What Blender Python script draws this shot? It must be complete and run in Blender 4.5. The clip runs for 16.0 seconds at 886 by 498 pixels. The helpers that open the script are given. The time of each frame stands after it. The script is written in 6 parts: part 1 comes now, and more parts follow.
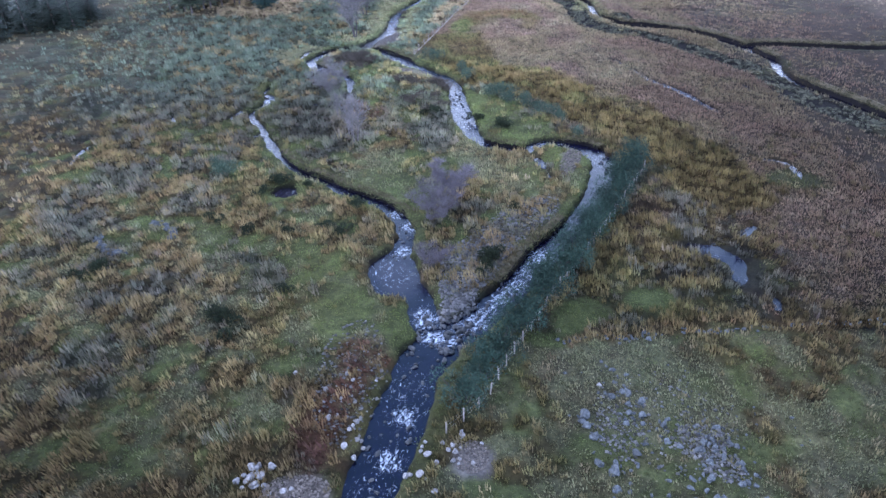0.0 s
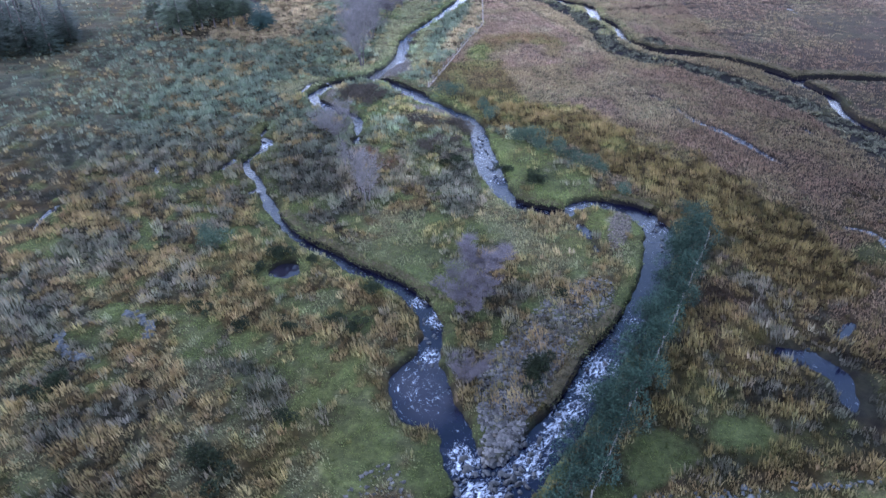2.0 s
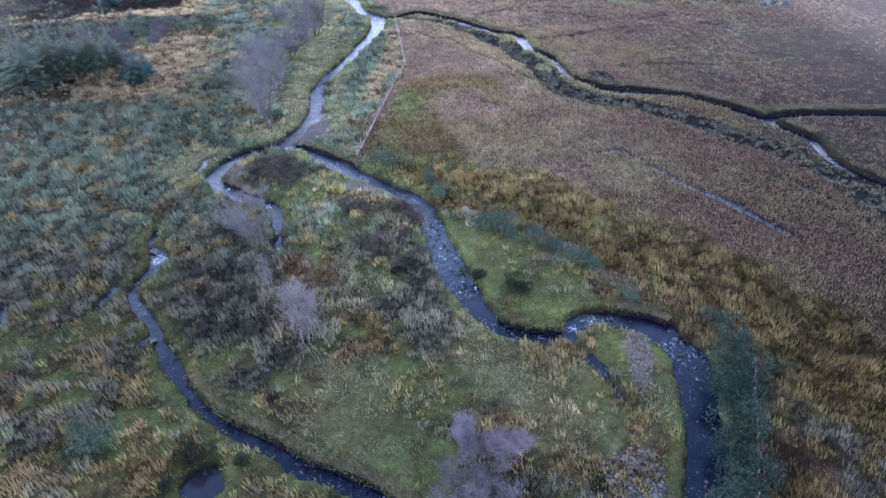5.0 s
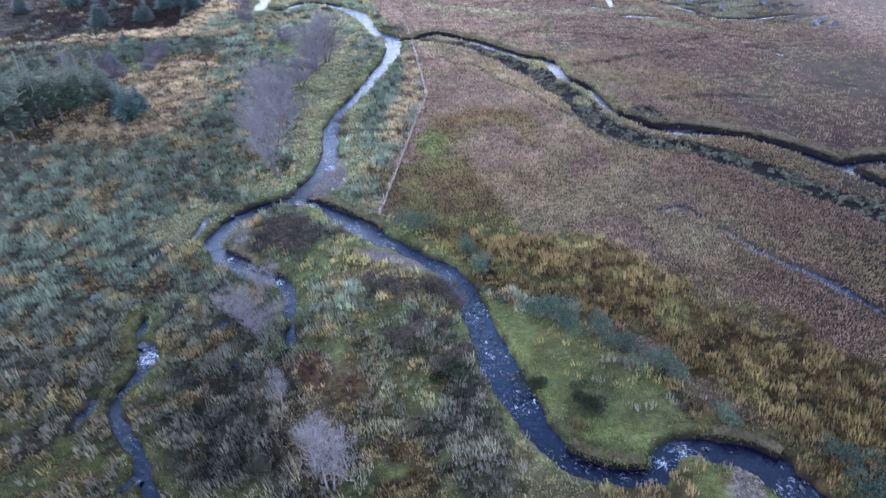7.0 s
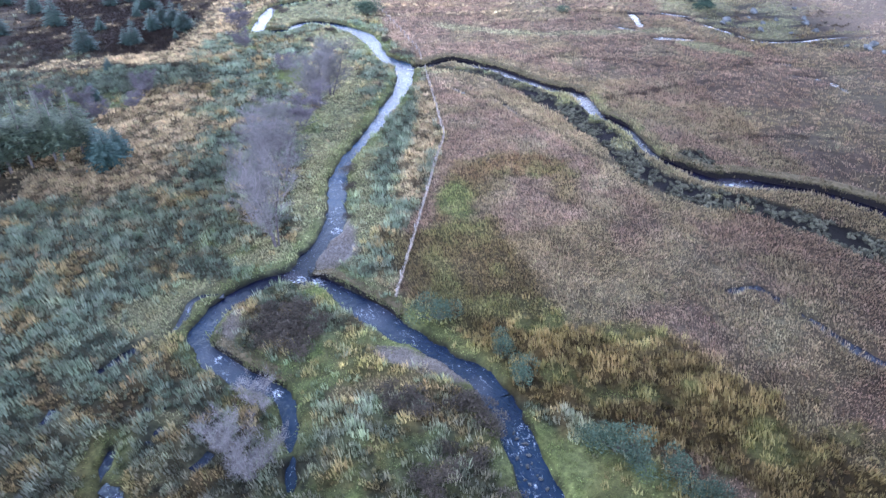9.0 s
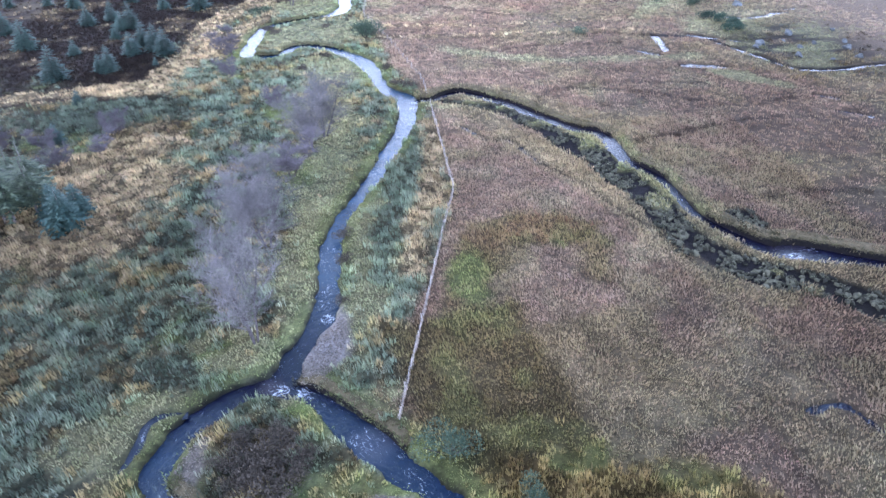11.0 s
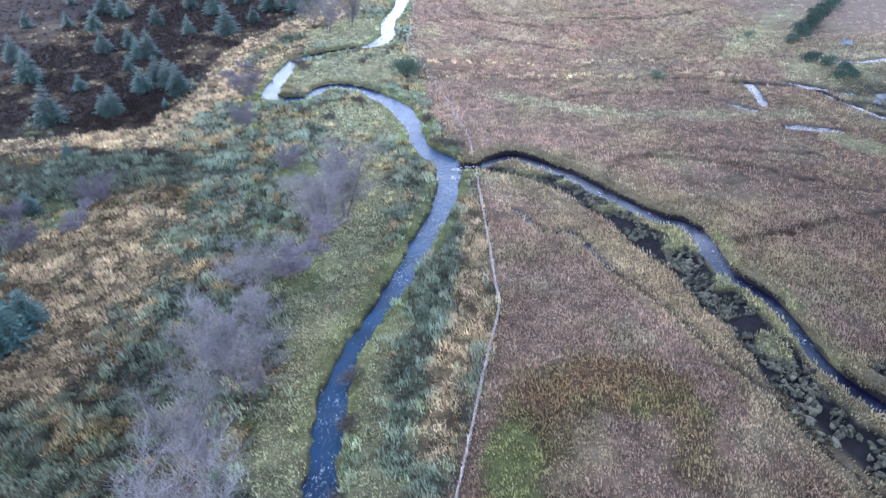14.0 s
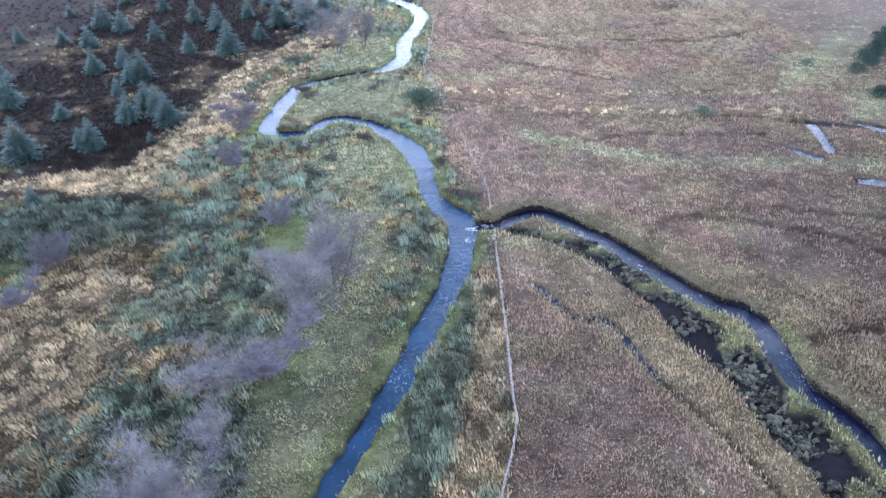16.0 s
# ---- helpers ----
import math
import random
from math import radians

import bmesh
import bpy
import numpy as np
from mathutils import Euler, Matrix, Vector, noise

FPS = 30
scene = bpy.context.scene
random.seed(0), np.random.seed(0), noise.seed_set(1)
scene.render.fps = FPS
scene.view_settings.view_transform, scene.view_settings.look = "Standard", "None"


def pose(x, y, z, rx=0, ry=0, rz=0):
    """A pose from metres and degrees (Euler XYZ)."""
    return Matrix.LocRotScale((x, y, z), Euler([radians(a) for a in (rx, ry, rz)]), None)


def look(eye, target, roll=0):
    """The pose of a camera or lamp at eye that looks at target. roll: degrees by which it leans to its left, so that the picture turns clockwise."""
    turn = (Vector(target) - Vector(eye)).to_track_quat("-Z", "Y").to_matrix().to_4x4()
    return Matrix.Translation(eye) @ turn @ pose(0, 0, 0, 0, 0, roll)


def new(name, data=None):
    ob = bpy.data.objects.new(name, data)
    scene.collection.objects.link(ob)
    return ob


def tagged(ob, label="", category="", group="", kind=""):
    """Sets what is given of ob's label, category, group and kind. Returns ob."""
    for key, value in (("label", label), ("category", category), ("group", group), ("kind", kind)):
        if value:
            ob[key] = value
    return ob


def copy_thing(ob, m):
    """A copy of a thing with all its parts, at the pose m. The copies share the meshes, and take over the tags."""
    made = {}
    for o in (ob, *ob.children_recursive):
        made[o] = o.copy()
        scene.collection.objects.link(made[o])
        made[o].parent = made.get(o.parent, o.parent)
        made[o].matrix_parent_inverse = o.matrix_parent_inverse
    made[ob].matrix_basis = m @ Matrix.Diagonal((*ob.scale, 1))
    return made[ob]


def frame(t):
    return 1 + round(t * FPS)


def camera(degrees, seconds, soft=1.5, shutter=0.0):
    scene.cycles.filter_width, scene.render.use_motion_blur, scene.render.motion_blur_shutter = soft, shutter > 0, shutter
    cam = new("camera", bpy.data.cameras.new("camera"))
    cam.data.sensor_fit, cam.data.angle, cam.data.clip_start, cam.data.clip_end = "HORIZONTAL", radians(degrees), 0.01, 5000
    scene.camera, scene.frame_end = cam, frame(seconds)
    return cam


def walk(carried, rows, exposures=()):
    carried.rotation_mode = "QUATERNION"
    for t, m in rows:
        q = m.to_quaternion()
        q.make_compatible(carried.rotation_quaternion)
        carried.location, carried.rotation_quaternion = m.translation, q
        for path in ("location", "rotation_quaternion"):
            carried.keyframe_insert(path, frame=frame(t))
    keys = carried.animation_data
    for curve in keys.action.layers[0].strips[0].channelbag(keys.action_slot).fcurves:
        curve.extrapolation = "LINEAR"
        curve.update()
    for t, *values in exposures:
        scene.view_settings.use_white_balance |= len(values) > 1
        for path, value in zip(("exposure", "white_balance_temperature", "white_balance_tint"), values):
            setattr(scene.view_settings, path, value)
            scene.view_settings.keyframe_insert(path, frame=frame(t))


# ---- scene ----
K = 1.4  # metres in one unit of the plan lists below

# ---------------------------------------------------------------- camera
cam = camera(66.0, 16.0, soft=1.45)
# seconds, eye x y z (metres), yaw, pitch, roll (degrees)
PATH = [
    (0.0, -0.34, -1.44, 34.09, 0.06, -33.82, -1.23),
    (0.5, -1.08, 1.95, 34.20, 0.02, -33.82, -1.13),
    (1.0, -1.78, 5.33, 34.30, -0.21, -33.81, -1.04),
    (1.5, -2.46, 8.70, 34.38, -0.22, -33.80, -0.97),
    (2.0, -3.11, 12.06, 34.45, -0.31, -33.80, -0.90),
    (2.5, -3.75, 15.42, 34.51, -0.36, -33.79, -0.85),
    (3.0, -4.37, 18.78, 34.56, -0.29, -33.79, -0.80),
    (3.5, -4.97, 22.12, 34.61, -0.31, -33.78, -0.77),
    (3.6, -5.08, 22.79, 34.62, -0.50, -33.78, -0.76),
    (3.8, -5.31, 24.13, 34.64, -2.35, -33.78, -0.75),
    (4.0, -5.54, 25.46, 34.66, -5.43, -33.77, -0.74),
    (4.2, -5.76, 26.80, 34.68, -8.39, -33.77, -0.73),
    (4.4, -5.97, 28.13, 34.69, -9.45, -33.77, -0.72),
    (4.7, -6.28, 30.13, 34.72, -9.60, -33.77, -0.71),
    (5.5, -7.00, 35.45, 34.79, -9.62, -33.76, -0.70),
    (6.5, -7.67, 42.09, 34.89, -9.61, -33.74, -0.70),
    (7.0, -7.89, 45.40, 34.95, -9.61, -33.74, -0.71),
    (7.5, -8.03, 48.70, 35.01, -9.63, -33.73, -0.72),
    (8.0, -8.07, 52.01, 35.07, -9.55, -33.72, -0.74),
    (8.5, -8.02, 55.30, 35.14, -9.52, -33.72, -0.76),
    (9.0, -7.88, 58.60, 35.20, -9.47, -33.71, -0.79),
    (9.5, -7.65, 61.89, 35.28, -9.45, -33.71, -0.81),
    (10.0, -7.33, 65.18, 35.35, -9.42, -33.70, -0.84),
    (10.5, -6.94, 68.46, 35.42, -9.40, -33.69, -0.87),
    (11.0, -6.48, 71.74, 35.49, -9.37, -33.69, -0.90),
    (11.5, -5.96, 75.02, 35.56, -9.33, -33.68, -0.93),
    (12.0, -5.40, 78.30, 35.63, -9.33, -33.68, -0.96),
    (12.5, -4.80, 81.57, 35.68, -9.34, -33.67, -0.99),
    (13.0, -4.18, 84.85, 35.73, -9.12, -33.66, -1.02),
    (13.2, -3.93, 86.15, 35.75, -8.20, -33.66, -1.03),
    (13.5, -3.56, 88.12, 35.77, -6.29, -33.66, -1.05),
    (13.8, -3.18, 90.08, 35.78, -5.05, -33.65, -1.06),
    (14.0, -2.94, 91.39, 35.79, -4.68, -33.65, -1.07),
    (14.5, -2.33, 94.65, 35.79, -4.51, -33.65, -1.09),
    (15.0, -1.75, 97.92, 35.77, -3.32, -33.64, -1.11),
    (15.5, -1.19, 101.19, 35.73, -2.84, -33.63, -1.12),
    (16.0, -0.67, 104.45, 35.66, -2.34, -33.63, -1.13),
]


def aim(x, y, z, yaw, pitch, roll):
    a, b = radians(yaw), radians(pitch)
    way = Vector((-math.sin(a) * math.cos(b), math.cos(a) * math.cos(b), math.sin(b)))
    return look((x, y, z), Vector((x, y, z)) + 10 * way, roll)


EXPOSURES = [(0.0, 0.40, 5500, 26), (2.0, 0.36, 5500, 26), (4.0, 0.32, 5530, 26), (7.0, 0.46, 5620, 27), (9.0, 0.79, 5680, 26), (12.5, 0.78, 5680, 23), (16.0, 0.66, 5670, 23)]
walk(cam, [(t, aim(*row)) for t, *row in PATH], EXPOSURES)

# ---------------------------------------------------------------- sky and sun (thick overcast, late afternoon)
world = bpy.data.worlds.new("overcast_sky")
scene.world = world
world.use_nodes = True
wn = world.node_tree.nodes
wn.clear()
sky = wn.new("ShaderNodeTexSky")
sky.sky_type = "NISHITA"
sky.sun_disc = False
sky.sun_elevation, sky.sun_rotation = radians(52), radians(-62)
sky.air_density, sky.dust_density, sky.ozone_density = 1.0, 1.5, 1.0
wash = wn.new("ShaderNodeMix")
wash.data_type = "RGBA"
wash.inputs["Factor"].default_value = 0.85
wash_way = wn.new("ShaderNodeTexCoord")
wash_up = wn.new("ShaderNodeSeparateXYZ")
wash_ramp = wn.new("ShaderNodeValToRGB")
wash_ramp.color_ramp.elements.new(0.5)
for stop, (at, tone) in zip(wash_ramp.color_ramp.elements, ((0.32, (2.6, 2.85, 3.2, 1)), (0.54, (0.74, 0.96, 1.30, 1)), (0.86, (0.24, 0.36, 0.62, 1)))):
    stop.position, stop.color = at, tone
wash_gain = wn.new("ShaderNodeVectorMath")
wash_gain.operation = "SCALE"
wash_gain.inputs["Scale"].default_value = 10.0
world.node_tree.links.new(wash_way.outputs["Generated"], wash_up.inputs[0])
world.node_tree.links.new(wash_up.outputs["Z"], wash_ramp.inputs["Fac"])
world.node_tree.links.new(wash_ramp.outputs["Color"], wash_gain.inputs[0])
world.node_tree.links.new(wash_gain.outputs[0], wash.inputs["B"])
back = wn.new("ShaderNodeBackground")
back.inputs["Strength"].default_value = 0.15
wout = wn.new("ShaderNodeOutputWorld")
world.node_tree.links.new(sky.outputs[0], wash.inputs["A"])
world.node_tree.links.new(wash.outputs["Result"], back.inputs["Color"])
world.node_tree.links.new(back.outputs[0], wout.inputs[0])
sun = new("sun", bpy.data.lights.new("sun", "SUN"))
sun.data.energy, sun.data.angle, sun.data.color = 1.5, radians(14), (1.0, 0.99, 0.97)
sun.matrix_world = look((60 * math.sin(radians(-62)), 60 * math.cos(radians(-62)), 60 * math.tan(radians(52))), (0, 0, 0))


# ---------------------------------------------------------------- small maths
def smooth(a, b, x):
    t = np.clip((x - a) / (b - a), 0, 1)
    return t * t * (3 - 2 * t)


def lattice(ix, iy, seed):
    h = (ix.astype(np.int64) * 374761393 + iy.astype(np.int64) * 668265263 + seed * 974711) & 0x7FFFFFFF
    h = ((h ^ (h >> 13)) * 1274126177) & 0x7FFFFFFF
    return ((h ^ (h >> 16)) & 0xFFFF) / 65535.0


def vnoise(x, y, scale, seed=0):
    """Smooth noise, 0 to 1, with features of that many metres."""
    u, v = x / scale, y / scale
    iu, iv = np.floor(u), np.floor(v)
    fu, fv = u - iu, v - iv
    fu, fv = fu * fu * (3 - 2 * fu), fv * fv * (3 - 2 * fv)
    a, b = lattice(iu, iv, seed), lattice(iu + 1, iv, seed)
    c, d = lattice(iu, iv + 1, seed), lattice(iu + 1, iv + 1, seed)
    return (a * (1 - fu) + b * fu) * (1 - fv) + (c * (1 - fu) + d * fu) * fv


def fbm(x, y, scale, seed=0, octaves=3):
    total, norm, amp = 0, 0, 1.0
    for o in range(octaves):
        total = total + amp * vnoise(x, y, scale / 2 ** o, seed + 17 * o)
        norm += amp
        amp *= 0.55
    return total / norm


def spline(rows, step):
    """Catmull-Rom through plan rows, in metres, about every step metres."""
    p = np.array(rows, float)
    q = np.vstack([2 * p[0] - p[1], p, 2 * p[-1] - p[-2]]) * K
    out = []
    for i in range(1, len(q) - 2):
        a, b, c, d = q[i - 1], q[i], q[i + 1], q[i + 2]
        n = max(2, int(np.hypot(*(c - b)[:2]) / step))
        for s in np.arange(n) / n:
            out.append(0.5 * (2 * b + (c - a) * s + (2 * a - 5 * b + 4 * c - d) * s ** 2 + (3 * b - a - 3 * c + d) * s ** 3))
    out.append(q[-2])
    return np.array(out)


# ---------------------------------------------------------------- the water courses (plan x, y, width)
RIVER_LOW = [(-5.6, 9.0, 2.2), (-4.6, 14.0, 2.2), (-3.8, 17.1, 2.15), (-3.0, 19.5, 2.3), (-2.5, 21.5, 2.34), (-2.1, 22.9, 2.23), (-1.5, 24.9, 2.5),
             (-0.6, 26.6, 2.6), (1.1, 28.0, 1.96), (2.5, 29.7, 2.0), (4.4, 32.1, 1.9), (6.1, 34.9, 1.83), (7.9, 37.1, 1.8), (10.1, 40.2, 1.9),
             (11.4, 43.3, 1.8), (12.5, 46.6, 1.8), (12.1, 49.2, 1.8), (10.7, 50.7, 1.3), (8.5, 51.3, 1.15), (6.4, 50.2, 0.95), (4.0, 51.0, 1.0),
             (2.8, 52.4, 1.2), (2.1, 55.1, 1.32), (1.7, 58.2, 1.7), (1.4, 62.7, 1.5), (1.0, 65.6, 1.5)]
RIVER_MID = [(1.0, 65.6, 1.5), (0.5, 67.0, 1.17), (-1.1, 69.2, 0.95), (-2.8, 71.2, 1.41), (-4.4, 73.2, 1.8), (-6.0, 75.4, 1.4), (-7.3, 77.1, 1.0), (-8.6, 77.9, 1.1)]
LEFT_ARM = [(-8.6, 78.3, 1.1), (-9.4, 78.1, 1.13), (-11.1, 77.8, 1.2), (-12.5, 76.8, 1.3), (-13.7, 75.3, 1.29), (-14.4, 73.8, 1.16), (-14.2, 72.3, 1.1), (-13.1, 70.9, 1.3),
            (-11.8, 69.5, 1.28), (-10.5, 68.5, 1.1), (-9.7, 67.6, 0.9), (-9.4, 66.3, 0.55), (-9.3, 64.4, 0.45), (-9.2, 63.1, 0.35), (-9.3, 61.8, 0.25)]
RIVER_UP = [(-8.9, 78.0, 1.2), (-8.3, 80.1, 1.1), (-7.3, 81.9, 1.3), (-6.4, 83.8, 1.4), (-6.2, 86.5, 1.26), (-5.9, 90.3, 1.25), (-5.3, 93.3, 1.05), (-3.9, 96.5, 1.08),
            (-1.9, 100.9, 1.3), (0.4, 106.6, 1.45), (1.6, 109.9, 1.5), (2.3, 113.4, 1.7), (2.6, 116.5, 1.9), (1.3, 118.9, 1.5), (0.3, 121.1, 1.2)]
MEANDER = [(0.3, 121.1, 1.2), (0.1, 124.7, 1.4), (-0.9, 128.9, 1.7), (-2.7, 132.2, 1.4), (-4.5, 134.6, 1.2), (-7.0, 136.1, 1.3), (-8.9, 135.8, 1.1), (-10.3, 133.4, 1.0), (-12.5, 133.0, 1.24),
           (-14.0, 134.2, 1.4), (-14.0, 137.2, 1.3), (-13.4, 140.7, 1.4), (-12.8, 144.5, 1.2), (-11.3, 146.4, 0.8), (-8.6, 148.1, 0.6), (-5.4, 149.3, 0.7), (-2.9, 150.6, 1.8),
           (-1.5, 154.4, 1.5), (-1.3, 160.1, 1.6), (0.3, 165.9, 1.4), (1.1, 172.0, 1.5), (-0.5, 178.1, 1.8), (-3.1, 182.6, 2.0), (-8.0, 192.0, 2.0), (-12.0, 206.0, 2.0)]
TRIBUTARY = [(3.3, 115.6, 0.9), (3.9, 115.7, 0.9), (5.2, 115.7, 1.0), (6.7, 116.8, 1.15), (8.2, 117.4, 1.25), (9.5, 116.5, 1.3), (10.7, 115.0, 1.3), (12.4, 112.8, 1.25), (14.0, 110.2, 1.2), (15.5, 107.8, 1.1),
             (17.0, 105.8, 1.1), (18.4, 104.7, 1.2), (18.9, 102.9, 1.3), (18.8, 100.8, 1.2), (18.9, 98.9, 1.03), (19.6, 97.3, 0.95), (20.3, 95.8, 0.95), (20.5, 93.4, 0.95),
             (20.4, 90.6, 1.0), (21.0, 88.3, 1.0), (22.0, 86.3, 1.2), (23.2, 84.6, 1.7), (24.9, 84.1, 2.2), (27.9, 82.6, 1.4), (30.1, 81.2, 1.3), (32.5, 78.1, 1.3), (33.9, 75.6, 1.4)]
TRIB_NEAR = [(33.9, 75.6, 1.4), (34.7, 73.0, 1.2), (35.6, 70.5, 1.2), (35.0, 67.7, 1.0), (35.1, 64.2, 1.1), (37.3, 58.6, 1.1), (38.8, 55.3, 1.0), (41.5, 50.0, 1.0), (46.0, 44.0, 1.0)]
TRIB_FAR = [(33.9, 75.6, 1.2), (35.8, 75.4, 1.1), (37.9, 75.5, 1.1), (42.7, 74.6, 1.1), (50.0, 73.5, 1.1), (62.0, 75.0, 1.2)]
BROOK = [(-17.5, 65.6, 0.2), (-17.6, 63.8, 0.3), (-16.9, 62.2, 0.7), (-16.9, 61.0, 0.6), (-17.6, 59.8, 0.45), (-17.8, 58.6, 0.45), (-17.0, 57.0, 0.45), (-16.2, 55.8, 0.5), (-15.3, 53.4, 0.6), (-13.4, 49.7, 0.6), (-11.5, 47.2, 0.68), (-9.3, 45.2, 0.8), (-6.9, 43.2, 0.85),
         (-4.9, 41.8, 1.0), (-3.2, 39.4, 1.15), (-2.7, 37.4, 0.95), (-3.1, 35.3, 1.3), (-3.4, 33.6, 2.7), (-3.2, 32.4, 2.8), (-1.9, 31.0, 1.44), (-1.4, 29.4, 1.6), (-1.2, 27.8, 1.6)]
# thin runnels and standing water in the moor: plan x, y, width
RUNNELS_NEAR = [[(16.6, 71.3, 0.25), (18.6, 71.2, 0.4), (19.7, 68.6, 0.15), (20.8, 65.2, 0.45), (22.1, 63.1, 0.6), (23.4, 60.7, 0.6), (25.0, 56.4, 0.4)],
           [(29.5, 63.7, 0.3), (30.2, 60.3, 0.35)],
           [(24.6, 47.5, 0.25), (26.2, 46.8, 0.4), (26.7, 45.6, 0.45), (26.6, 43.8, 0.3)],
           [(15.4, 35.4, 0.5), (16.3, 34.8, 1.2), (17.3, 34.1, 1.5), (17.7, 33.1, 1.1), (17.5, 32.0, 0.8), (17.3, 30.9, 0.4)], [(19.0, 36.2, 0.3), (19.9, 36.8, 0.45), (20.6, 37.3, 0.3)], [(18.7, 30.0, 0.25), (18.4, 28.5, 0.4)],
           [(-30.1, 48.4, 0.25), (-30.3, 50.4, 0.35), (-29.9, 52.1, 0.25)]]
RUNNELS_WEST = [[(-21.3, 67.5, 0.3), (-20.7, 68.5, 0.35)], [(-16.0, 65.6, 0.3), (-15.4, 66.5, 0.6)], [(-13.6, 63.6, 0.5), (-12.9, 64.5, 0.6)], [(-12.2, 60.4, 0.5), (-11.6, 61.4, 0.4)], [(-16.5, 67.7, 0.25), (-15.4, 67.6, 0.3)], [(-16.9, 61.2, 0.4), (-16.2, 62.3, 0.5), (-16.8, 63.2, 0.4), (-17.4, 63.6, 0.3)], [(-19.5, 57.4, 0.5), (-18.8, 59.3, 0.6)], [(-16.4, 53.4, 0.25), (-16.0, 54.2, 0.3)],
                [(6.8, 51.0, 0.3), (7.1, 49.4, 0.4), (7.6, 47.2, 0.4), (8.0, 44.9, 0.25)], [(-24.2, 56.4, 0.4), (-24.9, 58.2, 0.3)]]
RUNNELS_FAR = [
           [(41.6, 128.0, 0.25), (42.4, 125.0, 0.35), (43.6, 121.4, 0.4), (44.6, 118.0, 0.5), (46.2, 115.8, 0.5), (50.7, 115.2, 0.4), (54.6, 116.0, 0.5), (60.3, 115.2, 0.4)], [(41.9, 105.3, 0.2), (43.9, 104.0, 0.3), (45.1, 101.6, 0.3), (45.4, 97.5, 0.2)], [(42.7, 109.0, 0.5), (44.6, 107.7, 0.5)],
           ]
RUNNELS_TOP = [
           [(35.5, 131.0, 0.7), (35.3, 128.3, 0.9), (34.6, 125.2, 0.7)],
           [(31.0, 126.4, 0.5), (32.6, 124.6, 0.8), (33.2, 124.0, 0.5)],
           [(33.9, 120.2, 0.9), (36.0, 119.4, 1.1), (38.5, 118.5, 0.6)],
           [(39.9, 130.7, 0.7), (41.6, 129.2, 0.8), (45.0, 127.0, 0.6)],
           [(-16.0, 73.6, 0.3), (-15.6, 74.8, 0.45), (-15.3, 76.2, 0.45), (-14.6, 76.9, 0.4), (-13.4, 77.0, 0.3)],
           [(-21.5, 70.2, 0.15), (-20.0, 70.6, 0.2), (-18.6, 71.6, 0.5), (-17.6, 73.0, 0.45), (-17.0, 73.6, 0.2)],
           [(46.0, 138.0, 0.6), (52.0, 136.0, 0.8), (60.0, 139.0, 0.8)]]
RILL = [(6.5, 108.7, 0.2), (7.3, 107.4, 0.2), (8.1, 105.4, 0.2), (9.1, 104.8, 0.2), (9.9, 105.0, 0.22), (10.7, 103.6, 0.26), (11.8, 99.8, 0.2), (13.7, 95.6, 0.16), (14.9, 91.7, 0.16), (16.4, 88.2, 0.16), (17.2, 84.9, 0.16), (18.2, 82.0, 0.14)]
DITCHES = RUNNELS_NEAR + RUNNELS_WEST + RUNNELS_FAR + RUNNELS_TOP
POND = (-12.0, 43.55, 1.0, 0.85)
COURSES = [("river_lower_water", RIVER_LOW), ("river_middle_water", RIVER_MID), ("river_west_arm_water", LEFT_ARM), ("river_upper_water", RIVER_UP), ("river_meander_water", MEANDER),
           ("tributary_water", TRIBUTARY), ("tributary_near_water", TRIB_NEAR), ("tributary_far_water", TRIB_FAR), ("brook_water", BROOK)]
WATER_Z = -0.5

# ---------------------------------------------------------------- the ground: one sheet, fine along the valley, coarse to the horizon
def axis(lo, hi, fine, far):
    steps = [0.0]
    d = fine
    while steps[-1] < far:
        d *= 1.22
        steps.append(steps[-1] + d)
    out = np.array(steps[1:])
    return np.concatenate([lo - out[::-1], np.arange(lo, hi + fine / 2, fine), hi + out])


GX, GY = axis(-56.0, 60.0, 0.34, 1800.0), axis(20.0, 222.0, 0.34, 1800.0)
X, Y = np.meshgrid(GX, GY)
gap = np.full(X.shape, 30.0)    # distance to the nearest water's edge, negative in the channel
fine_gap = np.full(X.shape, 30.0)


def carve(target, rows, reach):
    for px, py, w in spline(rows, 0.3):
        i0, i1 = np.searchsorted(GX, (px - reach, px + reach))
        j0, j1 = np.searchsorted(GY, (py - reach, py + reach))
        d = np.hypot(X[j0:j1, i0:i1] - px, Y[j0:j1, i0:i1] - py) - w / 2
        target[j0:j1, i0:i1] = np.minimum(target[j0:j1, i0:i1], d)


peat_gap = np.full(X.shape, 30.0)
for name, rows in COURSES:
    if "tributary" in name:
        rows = [(x, y + 0.12, 0.95 * w) for x, y, w in rows]
    carve(gap, rows, 9.0)
    if "tributary" in name:
        carve(peat_gap, rows, 9.0)
for rows in DITCHES:
    carve(fine_gap, rows, 3.0)
rill_gap = np.full(X.shape, 30.0)
carve(rill_gap, RILL, 3.0)
e = np.hypot((X - POND[0] * K) / POND[2], (Y - POND[1] * K) / POND[3]) - K
gap = np.minimum(gap, np.where(e < 4, e, 30.0))
in_peat = smooth(3.0, 2.0, peat_gap) * smooth(105, 95, np.hypot(X - 35, Y - 110))
ragged = gap + (1 - 0.75 * in_peat) * (0.8 * (fbm(X, Y, 1.9, 5, 2) - 0.5) + 0.35 * (vnoise(X, Y, 0.7, 15) - 0.5)) * smooth(-0.9, 0.1, gap)
